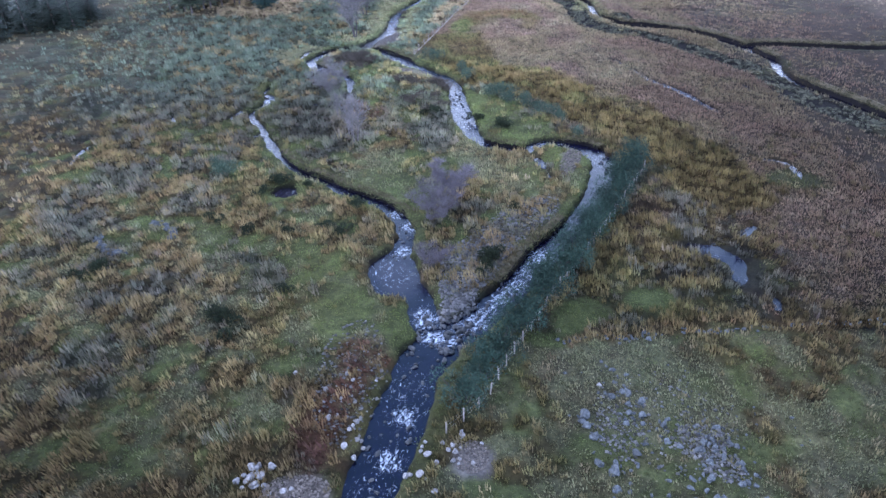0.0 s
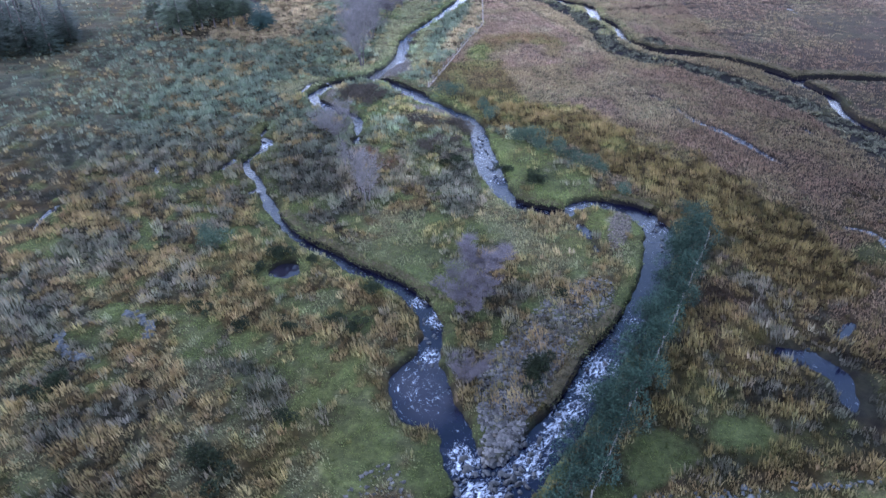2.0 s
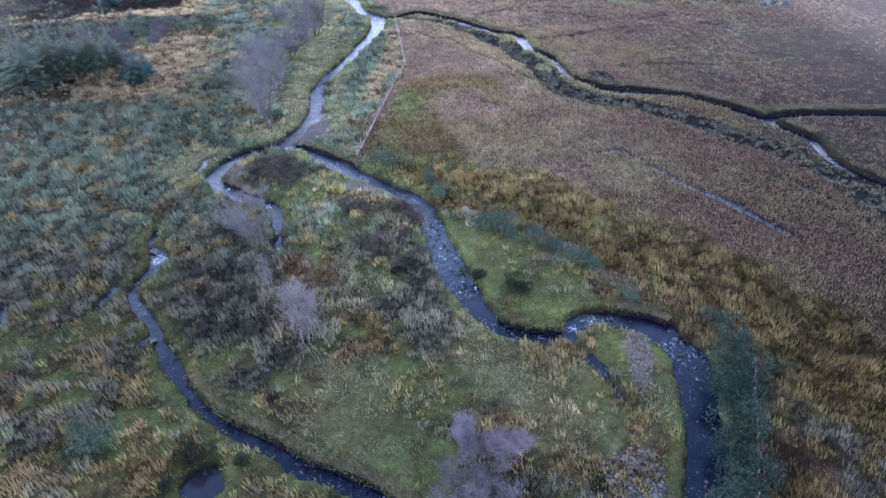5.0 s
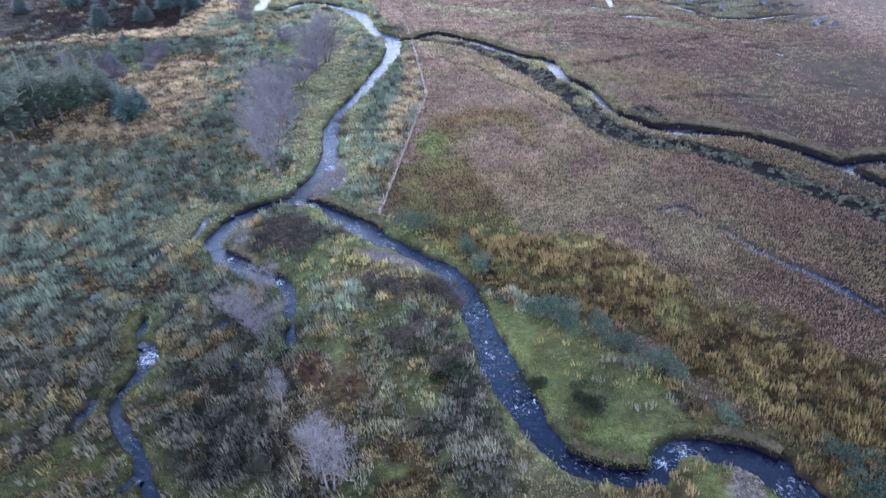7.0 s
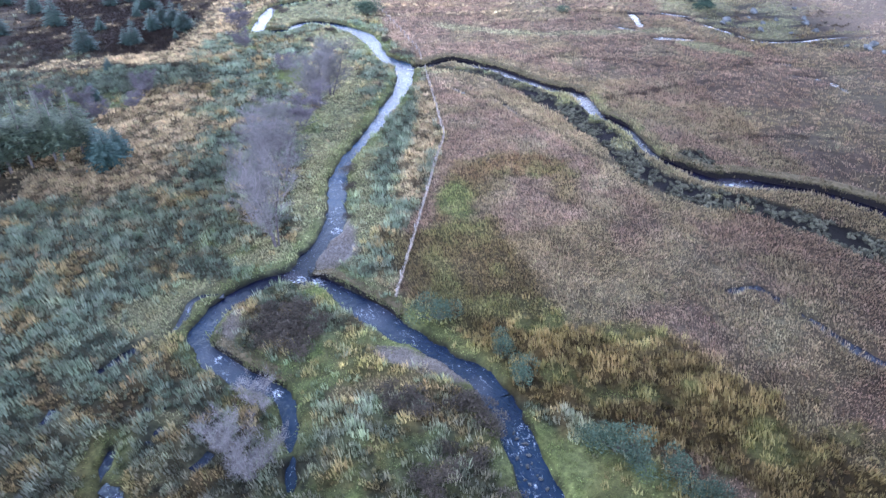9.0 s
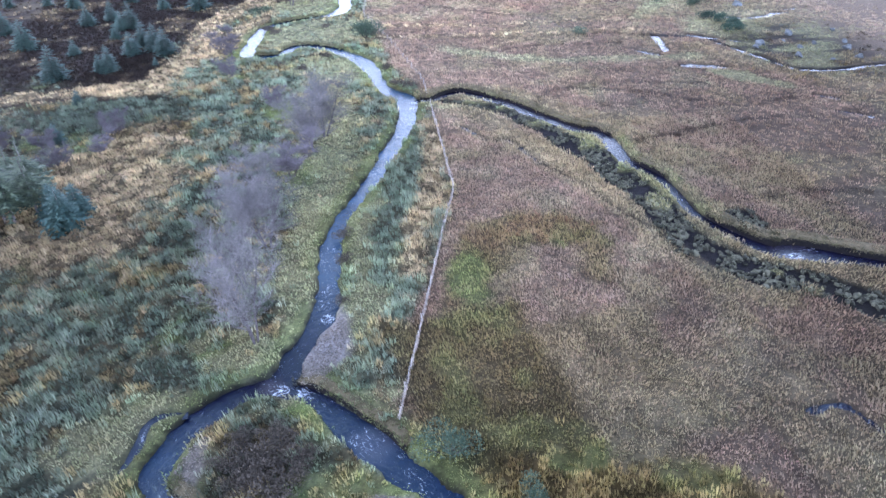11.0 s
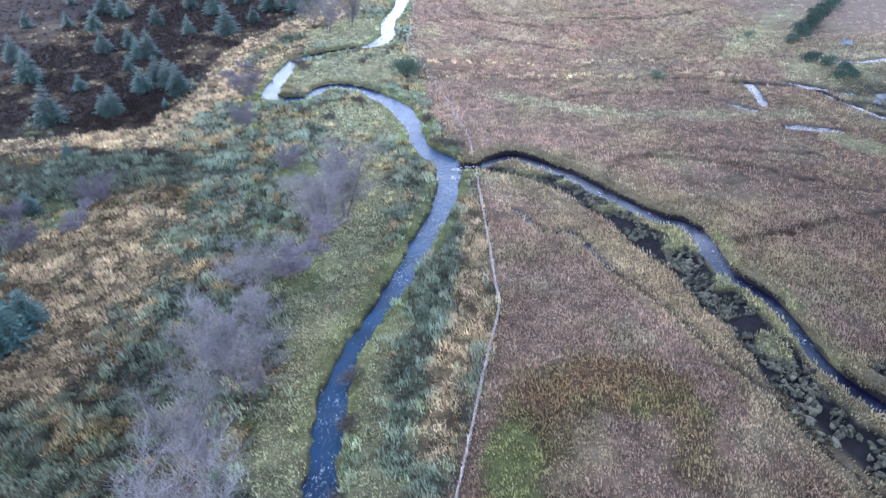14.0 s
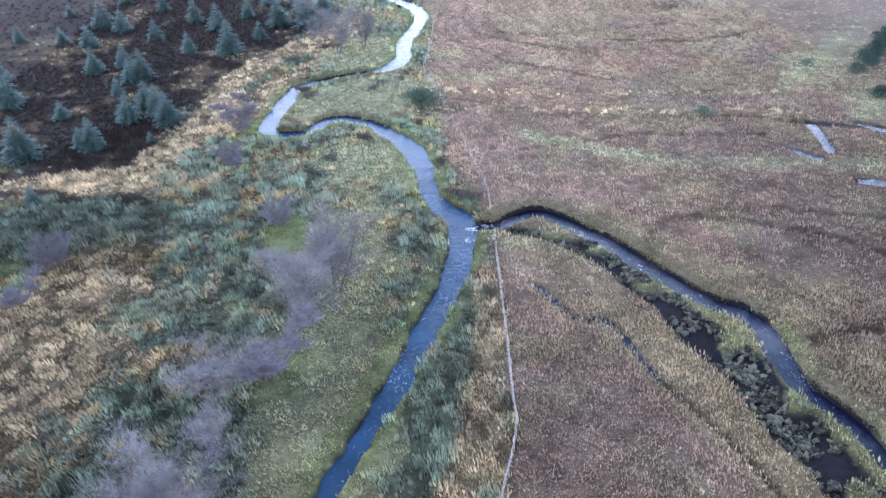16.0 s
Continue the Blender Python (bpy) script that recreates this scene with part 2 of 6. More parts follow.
inner = smooth(-84, -68, X) * smooth(90, 74, X) * smooth(8, 17, Y) * smooth(268, 248, Y)    # 1 where the sheet is finely divided
swell = 0.5 * (fbm(X, Y, 14.0, 3, 3) - 0.5) + 0.22 * (fbm(X, Y, 2.2, 9, 2) - 0.5)
far_out = np.hypot(X, Y - 110)
Z = swell * smooth(-0.5, 4.0, gap) + 0.05 * np.maximum(far_out - 330, 0)
away = np.gradient(gap, GY, axis=0)
set_back = 0.40 * smooth(0.2, 0.6, away) * in_peat    # under the overhanging turf of the peat banks
cut = 1 - smooth(-0.32, 0.40, ragged - set_back)
away = np.gradient(ragged, GY, axis=0)
undercut = smooth(0.15, 0.6, away) * np.maximum(smooth(0.35, 0.55, fbm(X, Y, 5.0, 14, 2) + 0.12) * (1 - 0.6 * smooth(112, 120, Y / K)), 0.4 * in_peat)    # the banks that stand steep and bare
Z = Z * (1 - cut) - (1.0 + 0.3 * in_peat) * cut
cut2 = 1 - smooth(-0.25, 0.35, fine_gap + 0.55 * (fbm(X, Y, 1.5, 4, 2) - 0.47))
plain_z = Z.copy()
Z = Z - 0.34 * cut2
Z = Z - 0.30 * (1 - smooth(-0.05, 0.26, rill_gap + 0.2 * (vnoise(X, Y, 1.2, 19) - 0.5)))


def sample(grid, x, y):
    x, y = np.asarray(x, float), np.asarray(y, float)
    i = np.clip(np.searchsorted(GX, x) - 1, 0, len(GX) - 2)
    j = np.clip(np.searchsorted(GY, y) - 1, 0, len(GY) - 2)
    u, v = (x - GX[i]) / (GX[i + 1] - GX[i]), (y - GY[j]) / (GY[j + 1] - GY[j])
    return (grid[j, i] * (1 - u) + grid[j, i + 1] * u) * (1 - v) + (grid[j + 1, i] * (1 - u) + grid[j + 1, i + 1] * u) * v


def level(x, y):
    return float(sample(Z, x, y))


# ---------------------------------------------------------------- what grows where
KINDS = ("moor", "rush", "tan", "green", "straw", "heath", "olive", "stone", "peat", "bracken", "sage", "fawn", "dun")
TINT = {"moor": (0.227, 0.165, 0.117), "rush": (0.118, 0.143, 0.108), "tan": (0.206, 0.158, 0.080), "green": (0.134, 0.166, 0.058), "straw": (0.272, 0.218, 0.132), "dun": (0.112, 0.092, 0.042),
        "heath": (0.017, 0.013, 0.011), "olive": (0.184, 0.148, 0.066), "stone": (0.185, 0.170, 0.160), "peat": (0.006, 0.006, 0.008), "bracken": (0.125, 0.052, 0.042), "sage": (0.228, 0.230, 0.132), "fawn": (0.236, 0.195, 0.116)}
U = X / K + 1.6 * (fbm(X, Y, 7.0, 21, 3) - 0.5) + 0.5 * (vnoise(X, Y, 1.1, 22) - 0.5)
V = Y / K + 1.6 * (fbm(X, Y, 7.0, 31, 3) - 0.5) + 0.5 * (vnoise(X, Y, 1.1, 32) - 0.5)
EAST_Y = (0, 17, 25, 30, 37, 46, 52, 58, 66, 72, 75, 82, 90, 97, 116, 125, 135, 148, 163, 180, 400)
EAST_X = (-6, -2, 2, 7, 11, 16, 12, 8.5, 3, 0, -3, -1.5, 1.5, 3.8, 4.6, 2.5, 1.5, 0.8, 2.3, 1, 1)
side = U - np.interp(V, EAST_Y, EAST_X)
east = smooth(-0.6, 0.6, side)
n1, n2, n3 = fbm(X, Y, 9.0, 41, 3), fbm(X, Y, 4.0, 51, 3), fbm(X, Y, 6.0, 61, 3)
f1, f2, f3 = fbm(X, Y, 2.6, 42, 2), fbm(X, Y, 2.2, 52, 2), fbm(X, Y, 1.9, 62, 2)
far_rush = smooth(52, 66, V)
w_rush = smooth(0.46, 0.58, 0.45 * n1 + 0.55 * f1 + 0.15 * far_rush - 0.08 - 0.05 * smooth(54, 46, V))
w_green = smooth(0.47, 0.58, 0.5 * n2 + 0.5 * f2 - 0.03 * far_rush + 0.02) * (1 - w_rush)
cover = {k: np.zeros(X.shape) for k in KINDS}
cover["rush"], cover["green"] = w_rush * (1 - east), w_green * (1 - east)
rest = (1 - w_rush - w_green) * (1 - east)
cover["sage"] = rest * (0.12 + 0.75 * far_rush)
cover["tan"] = rest - cover["sage"]
cover["moor"] = east.copy()


def mottle(kind, mask, seed, scale, low, high, amount):
    """Small irregular spots of a plant within a mask."""
    spots = smooth(low, high, 0.35 * fbm(X, Y, scale * 3.2, seed + 5, 2) + 0.65 * fbm(X, Y, scale, seed, 2)) * mask * amount
    for k in KINDS:
        cover[k] *= 1 - spots
    cover[kind] += spots



def paint(kind, m):
    for k in KINDS:
        cover[k] *= 1 - m
    cover[kind] += m


def patch(kind, x, y, rx, ry, turn=0, strength=1.0):
    c, s = math.cos(radians(turn)), math.sin(radians(turn))
    du, dv = U - x, V - y
    r = np.hypot((du * c + dv * s) / rx, (dv * c - du * s) / ry)
    paint(kind, strength * smooth(1.3, 0.7, r + 0.9 * (n3 - 0.5) + 0.7 * (f3 - 0.5)))


def block(kind, x, y, rx, ry, turn=0, strength=1.0):
    """A patch with straight edges."""
    c, s = math.cos(radians(turn)), math.sin(radians(turn))
    du, dv = U - x, V - y
    r = np.maximum(np.abs(du * c + dv * s) - rx, np.abs(dv * c - du * s) - ry)
    paint(kind, strength * smooth(0.5, -0.5, r))


def strip(kind, pts, half, strength=1.0, soft=0.6):
    """A band along a plan line."""
    d = np.full(X.shape, 99.0)
    p = np.array(pts, float)
    for a, b in zip(p[:-1], p[1:]):
        t = np.clip(((U - a[0]) * (b[0] - a[0]) + (V - a[1]) * (b[1] - a[1])) / ((b - a) @ (b - a)), 0, 1)
        d = np.minimum(d, np.hypot(U - a[0] - t * (b[0] - a[0]), V - a[1] - t * (b[1] - a[1])))
    paint(kind, strength * smooth(half + soft, half - soft, d + 1.2 * half * (n2 - 0.5)))
# wide fields first, then spots: plan x, y, half-lengths, turn, strength
RUSH_FIELDS = [(-32, 80, 15, 22, 10, 0.6), (-22, 74, 10, 12, 0, 0.45), (-16, 86, 7, 14, 0, 0.35), (-17, 100, 8, 12, 0, 0.35), (-16, 114, 9, 9, 0, 0.5), (-12, 55, 5, 8, 0, 0.75), (-4, 55, 4, 5, 0, 0.6),
               (-8, 122, 6, 6, 0, 0.6), (-20, 120, 6, 4, 0, 0.7), (0.5, 101, 1.5, 7, -8, 0.8), (-3.5, 82, 1.6, 7, -8, 0.6)]
STRAW_FIELDS = [(-24, 100, 6, 9, 0, 0.85), (-27, 94, 7, 3, 0, 0.7), (-22, 110, 3.5, 5, 0, 0.6), (-17, 140, 2.6, 14, -25, 0.85), (-29, 123.5, 11, 1.6, 0, 0.8), (3.0, 103, 0.9, 8, -4, 0.8), (16.4, 42, 1.2, 4.5, 12, 0.6),
                (19, 41, 2, 2, 0, 0.5), (-12, 160, 2.0, 8, -40, 0.8)]
GREEN_FIELDS = [(-5.0, 60, 3.8, 5, 0, 0.4), (-5, 69, 5, 3.0, 0, 0.5), (4.5, 57.5, 2.6, 7, 28, 0.9), (-1.5, 47, 3, 4, 0, 0.7), (9, 46, 2.5, 5, -20, 0.75),
                (-8, 31, 5, 7, 0, 0.65), (-12, 20, 6, 5, 0, 0.6), (-24, 36, 4, 3, 0, 0.5), (-15, 40, 4, 4, 0, 0.5)]
SAGE_FIELDS = [(-6.3, 96, 2.6, 15, -8, 0.8), (-3.4, 88, 1.8, 8, -10, 0.7), (-9.5, 80.5, 4, 2.0, 10, 0.8), (-15, 76, 4, 3, 20, 0.6), (-6, 141, 7, 6, 30, 0.8), (-4, 127, 4, 6, 30, 0.7), (-6, 156, 5, 7, -20, 0.8), (-6, 113, 3.5, 8, 0, 0.6), 
               (44, 145, 4, 7, -40, 0.3), (52, 152, 3, 8, -40, 0.3), (55, 135, 9, 7, 0, 0.5), (6, 57, 1.2, 5, 28, 0.5), (10, 44, 2, 4, -20, 0.4)]
OLIVE_FIELDS = [(8.5, 65.5, 3.6, 9, 48, 0.95), (14.5, 58, 3.4, 8, 40, 0.95), (17, 48, 3, 9, 0, 0.6), (14, 32, 8, 6, 0, 0.75), (21, 32, 6, 7, 0, 0.6), (9, 33.5, 2.2, 7, -32, 0.7),
                (10, 20, 8, 7, 0, 0.6), (1, 17, 4, 6, -30, 0.7), (25, 45, 3.5, 3, 0, 0.5), (52, 118, 9, 6, 0, 0.5)]
GREEN_SPOTS = [(11.4, 30, 1.3, 1.1, 0, 0.95), (7.3, 28.6, 1.6, 1.1, 30, 0.9), (5.4, 26.8, 1.2, 1.0, 0, 0.8), (-2.6, 27.9, 1.1, 1.4, 0, 0.9), (-6.4, 29.6, 1.6, 2.6, 0, 0.7), (2.6, 85, 1.2, 3, 0, 0.5), (-8.0, 102.2, 1.6, 2.4, 0, 0.5), (-9.5, 116, 1.6, 2.4, 0, 0.8),
               (26, 43.5, 2, 1.6, 0, 0.6), (8.8, 39.0, 1.2, 2.0, -30, 0.6), (-1.5, 42.2, 1.2, 2.2, 10, 0.8), (6.5, 45.5, 1.3, 1.2, 0, 0.6)]
NEAR_RUSH = [(-19.4, 30.4, 2.2, 1.5, 0, 0.85), (-17.0, 31.9, 1.8, 1.2, 0, 0.8), (-13.2, 34.8, 2.2, 1.2, 0, 0.8), (-10.9, 32.6, 1.0, 2.2, 0, 0.75), (-18.5, 25.0, 1.6, 2.2, 0, 0.8), (-18.5, 41.8, 2.0, 1.6, 0, 0.7), (-24.5, 39.4, 2.0, 2.0, 0, 0.7), (-12.4, 27.4, 1.2, 1.6, 0, 0.5)]
NEAR_TURF = [(-6.5, 32.4, 1.2, 2.8, 0, 0.8), (-8.2, 27.8, 1.5, 2.0, 20, 0.5), (-10.4, 25.0, 1.8, 1.8, 0, 0.4), (-10.4, 22.4, 2.0, 1.2, 0, 0.4), (-21.0, 39.2, 1.4, 0.9, 0, 0.8), (-3.0, 41.6, 0.9, 2.4, 10, 0.85), (-9.3, 39.4, 1.6, 1.0, 0, 0.6), (-15.6, 36.6, 1.6, 1.2, 0, 0.5), (-14.5, 21.0, 2.5, 1.5, 0, 0.5)]
west = 1 - east
mottle("tan", west * smooth(90, 60, V), 381, 1.6, 0.52, 0.62, 0.75)
mottle("rush", west, 391, 1.7, 0.56, 0.62, 0.7)
mottle("straw", west * smooth(60, 80, V), 401, 1.8, 0.58, 0.64, 0.6)
mottle("heath", west, 411, 1.3, 0.66, 0.70, 0.5)
for row in RUSH_FIELDS:
    patch("rush", *row)
for row in STRAW_FIELDS:
    patch("straw", *row)
for row in GREEN_FIELDS:
    patch("green", *row)
for row in SAGE_FIELDS:
    patch("sage", *row)
for row in OLIVE_FIELDS:
    patch("olive", *row)
mottle("tan", west, 383, 1.7, 0.50, 0.64, 0.65)
mottle("tan", west * smooth(64, 52, V), 395, 3.0, 0.44, 0.56, 0.75)
mottle("green", west * smooth(64, 50, V), 385, 2.4, 0.55, 0.62, 0.8)
mottle("straw", west * smooth(76, 90, V), 387, 2.0, 0.52, 0.66, 0.38)
mottle("rush", west, 389, 2.2, 0.52, 0.66, 0.65)
for x, y, rx, ry, turn, strength in STRAW_FIELDS:
    patch("straw", x, y, rx, ry, turn, 0.95 * strength)
for x, y, rx, ry, turn, strength in GREEN_FIELDS[:4]:
    patch("green", x, y, rx, ry, turn, 0.6 * strength)
for x, y, rx, ry, turn, strength in SAGE_FIELDS[:9]:
    patch("sage", x, y, rx, ry, turn, 0.8 * strength)
for row in NEAR_RUSH:
    patch("rush", *row)
for row in NEAR_TURF:
    patch("green", *row)
mottle("sage", west * smooth(48, 42, V), 441, 1.0, 0.52, 0.60, 0.45)
mottle("tan", west * smooth(48, 42, V), 443, 0.9, 0.58, 0.64, 0.5)
mottle("rush", west * smooth(54, 58, V) * smooth(72, 66, V) * smooth(-12, -8, U) * smooth(2.0, 0.5, U), 437, 1.6, 0.50, 0.60, 0.6)
mottle("tan", west * smooth(54, 58, V) * smooth(72, 66, V) * smooth(-12, -8, U) * smooth(2.0, 0.5, U), 439, 1.5, 0.56, 0.64, 0.5)
mottle("tan", west * smooth(34, 28, V), 433, 1.5, 0.48, 0.58, 0.7)
mottle("sage", west * smooth(34, 28, V), 435, 1.9, 0.54, 0.64, 0.5)
# the islet between the brook and the river
for kind, row in [("sage", (2.2, 50.0, 2.4, 4.5, 0, 0.6)), ("sage", (4.8, 46.2, 3.0, 3.0, 0, 0.45)), ("sage", (-5.0, 45.8, 2.6, 4.6, 15, 0.6)), ("green", (-4.2, 44.6, 1.8, 3.2, 15, 0.5)),
                  ("rush", (-9.6, 55.0, 2.6, 6.0, 25, 0.55)), ("rush", (-0.5, 53.6, 1.5, 6.4, -8, 0.8)), ("rush", (-0.8, 43.6, 0.9, 2.4, 10, 0.6))]:
    patch(kind, *row)
near_east = east * smooth(56, 44, V)
mottle("olive", near_east, 301, 2.4, 0.48, 0.58, 0.4)
mottle("rush", near_east, 303, 2.0, 0.56, 0.66, 0.4)
mottle("straw", near_east, 311, 2.0, 0.63, 0.68, 0.35)
mottle("heath", near_east, 315, 1.6, 0.46, 0.58, 0.6)
mottle("peat", near_east * smooth(27, 29, V), 317, 2.6, 0.54, 0.64, 0.35)
mottle("green", near_east * (1 - 0.55 * smooth(26.5, 28, V)), 321, 3.2, 0.43, 0.56, 0.75)
mottle("rush", near_east * smooth(26.5, 28, V), 323, 2.0, 0.50, 0.58, 0.6)
mottle("olive", near_east * smooth(26.5, 28, V), 325, 1.8, 0.50, 0.58, 0.6)
paint("moor", 0.65 * near_east * smooth(18, 22, U + 4 * (n1 - 0.5)) * smooth(27, 30, V))
field = east * smooth(27.2, 26.2, V)
paint("sage", 0.75 * field)
mottle("green", field, 331, 2.2, 0.44, 0.60, 0.8)
mottle("sage", field * smooth(16, 9, U), 341, 1.6, 0.44, 0.58, 0.7)
mottle("straw", field, 343, 1.3, 0.56, 0.66, 0.35)
mottle("tan", field * smooth(10, 16, U), 345, 2.2, 0.46, 0.60, 0.7)
mottle("olive", field * smooth(8, 3, U), 349, 1.8, 0.42, 0.58, 0.7)
strip("tan", [(5.2, 26.7), (9.7, 26.9), (15.3, 27.1), (23.6, 27.4)], 0.45, 0.8, 0.4)
open_moor = east * smooth(44, 58, V)
mottle("fawn", open_moor, 361, 6.0, 0.46, 0.62, 0.7)
stony = smooth(1.15, 0.75, np.hypot((U - 54) / 12, (V - 123) / 11))
mottle("sage", stony, 365, 4.0, 0.36, 0.50, 0.85)
mottle("heath", stony, 367, 2.6, 0.52, 0.60, 0.5)
mottle("peat", stony, 373, 2.2, 0.53, 0.58, 0.8)
for row in [(37.6, 116.2, 3.2, 1.3, -40, 0.8), (40.6, 112.4, 2.6, 1.0, -50, 0.7), (46.5, 134.0, 4.5, 5.0, 0, 0.6), (48.0, 118.6, 2.4, 1.0, 0, 0.8)]:
    patch("sage", *row)
strip("peat", [(35.6, 131.5), (41.6, 130.2), (42.2, 125.4), (43.6, 121.4), (44.6, 118.2), (46.4, 116.2), (50.7, 115.7), (54.6, 116.5), (61, 115.6)], 0.42, 0.95, 0.3)
mottle("sage", open_moor, 371, 5.0, 0.58, 0.70, 0.25)
mottle("heath", open_moor, 375, 4.0, 0.62, 0.72, 0.15)
strip("rush", [(2.6, 107.6), (1.7, 103.6), (0.6, 99.8), (-0.8, 96.0), (-2.2, 91.5), (-3.0, 86.0)], 1.1, 0.9, 0.5)
strip("straw", [(3.9, 110), (3.2, 104.5), (2.8, 100.5), (1.5, 96.5), (0.4, 92.5), (-1.0, 86.5)], 0.8, 0.8, 0.5)
strip("fawn", [(8, 111.5), (12.5, 103), (15.3, 95), (16.5, 88), (20, 80)], 1.5, 0.8, 0.8)
strip("fawn", [(13, 114.5), (17, 110), (22, 102), (26, 93), (30, 86)], 1.6, 0.7, 0.8)
strip("olive", [(3.6, 69.4), (7.4, 65.8), (11.4, 60.6), (15.6, 55.0), (18.6, 49.5), (20.5, 43)], 3.3, 1.0, 0.6)
block("dun", 1.7, 76.4, 4.2, 5.4, 8, 0.85)
strip("dun", [(0.8, 79.5), (2.8, 86.0), (4.6, 90.8), (7.6, 91.6), (10.4, 90.2), (11.6, 87.4), (11.0, 84.0)], 1.3, 0.75, 0.9)
patch("dun", 4.2, 88.0, 2.4, 3.0, 0, 0.75)
patch("dun", 8.6, 89.6, 3.6, 2.4, 0, 0.85)
patch("bracken", 8.4, 90.4, 3.2, 1.2, 0, 0.16)
dun = cover["dun"].copy()
mottle("green", dun, 421, 2.6, 0.48, 0.66, 0.28)
mottle("bracken", dun * smooth(86, 89, V), 423, 2.0, 0.46, 0.62, 0.16)
block("fawn", 9.2, 75.4, 3.3, 5.0, 8, 0.75)
mottle("green", open_moor * cover["olive"], 377, 3.0, 0.52, 0.64, 0.5)
mottle("tan", open_moor * cover["olive"], 379, 1.6, 0.50, 0.62, 0.4)
for row in GREEN_SPOTS:
    patch("green", *row)
patch("heath", -36, 150, 16, 25, 0, 1.0)
patch("heath", -25, 165, 11, 20, 0, 1.0)
patch("heath", -27, 134, 6, 8, 0, 0.95)
patch("heath", -46, 172, 26, 34, 0, 1.0)
mottle("straw", cover["heath"].copy() * smooth(124, 130, V), 431, 3.4, 0.58, 0.64, 0.40)
strip("straw", [(-36, 124.3), (-28, 124.6), (-23.5, 126), (-21.2, 131), (-20.2, 138), (-20.2, 146), (-18, 152.5), (-13.5, 160.5), (-9, 169)], 1.7, 0.95, 0.6)
strip("heath", [(-28, 121.5), (-22, 121.8)], 0.5, 0.6)
patch("bracken", -5.4, 20.6, 1.8, 3.0, 0, 0.38)
patch("bracken", -4.8, 25.0, 1.2, 1.8, 0, 0.35)
patch("bracken", -7.0, 58.8, 1.3, 2.4, 35, 0.32)
patch("fawn", -8.4, 56.0, 1.2, 2.2, 0, 0.5)
# turf rim along the banks, dark peat hags beside the tributary, tall grass along it
paint("green", 0.55 * smooth(2.2, 0.5, gap) * smooth(0.35, 0.6, n2 + 0.1))
# gravel
for row in [(-6.8, 80.3, 1.25, 3.0, -20, 1.0), (-2.2, 68.4, 3.4, 0.75, -32, 0.9), (4.4, 37.6, 1.6, 5.2, -38, 0.12), (1.6, 33.6, 1.6, 3.4, -25, 0.15), (-6.7, 17.2, 1.5, 0.9, 0, 0.9), (0.8, 18.8, 0.8, 0.9, 0, 0.9), (10.0, 47.6, 0.7, 2.6, -20, 0.6), (-12.9, 73.4, 0.5, 1.8, -20, 0.7),
            (0.6, 28.6, 1.4, 1.3, 0, 0.5)]:
    patch("stone", *row)
strip("sage", [(5, 115.0), (10.5, 112.6), (14.6, 107.6), (17.4, 101.6), (18.2, 96.6), (19.2, 92.6), (19.6, 87.6), (22.0, 83.6)], 1.1, 0.6)
strip("fawn", [(6, 116.6), (12.6, 112), (17.6, 104), (18.4, 98), (20, 92), (23, 86), (29, 79.5), (33, 72), (35, 60)], 2.2, 0.85)
strip("green", [(9, 117.0), (12.6, 112.6), (17.0, 105), (18.3, 99), (19.4, 95), (21, 90)], 0.8, 0.35, 0.5)
HAGS = [(6.1, 115.2), (8.2, 114.2), (10.9, 112.3), (12.7, 109.5), (14.1, 106.3), (15.2, 103.2), (16.7, 100.2), (16.9, 97.0), (17.8, 94.0), (18.0, 90.8), (17.8, 88.4), (18.4, 85.6), (20.6, 82.6), (23.8, 80.4), (27.0, 76.4), (29.2, 72.0), (32.6, 67.0), (33.6, 60.0), (37, 52)]
hag_line = np.full(X.shape, 99.0)
for (ax, ay), (bx, by) in zip(HAGS[:-1], HAGS[1:]):
    t = np.clip(((X / K - ax) * (bx - ax) + (Y / K - ay) * (by - ay)) / ((bx - ax) ** 2 + (by - ay) ** 2), 0, 1)
    hag_line = np.minimum(hag_line, np.hypot(X / K - ax - t * (bx - ax), Y / K - ay - t * (by - ay)))
hag_half = np.interp(Y / K, (50, 84, 100, 108, 116), (1.5, 1.35, 1.35, 1.1, 0.5))
band = smooth(hag_half + 0.15, hag_half - 0.15, hag_line + 0.8 * (n2 - 0.5)) * smooth(0.35, 0.6, gap)
paint("rush", 0.25 * band)
paint("green", 0.35 * band)
north_hag = smooth(1.1, 0.8, np.hypot((U - 23.2) / 1.5, (V - 87.6) / 2.4)) * smooth(0.35, 0.6, gap)
band = np.maximum(band, north_hag)
hag = band * smooth(0.28, 0.34, fbm(X, Y, 3.2, 71, 2) + 0.10 * smooth(0.6, 0.0, gap))
paint("peat", hag)
Z = Z - 0.34 * hag + 0.12 * band
for pts, half, amount in [([(-9.2, 61.5), (-9.0, 59.0), (-8.6, 57.6), (-9.6, 55.4), (-9.2, 53.0)], 0.12, 0.9), ([(-8.9, 62.2), (-8.0, 61.4), (-7.0, 59.9), (-6.0, 58.2)], 0.09, 0.85), ([(-8.6, 58.2), (-9.8, 56.0), (-10.8, 53.8)], 0.08, 0.8), ([(-7.8, 59.6), (-7.4, 57.6), (-8.2, 55.2), (-8.0, 53.0)], 0.08, 0.8),
                          ([(18.6, 33.0), (17.5, 30.5)], 0.8, 0.6), ([(22.5, 26.9), (24.5, 24.6), (27, 23)], 0.35, 0.8)]:
    strip("peat", pts, half, amount, 0.12)
strip("fawn", [(-7.0, 66.6), (-4.6, 67.2), (-2.0, 67.4)], 0.5, 0.7, 0.3)
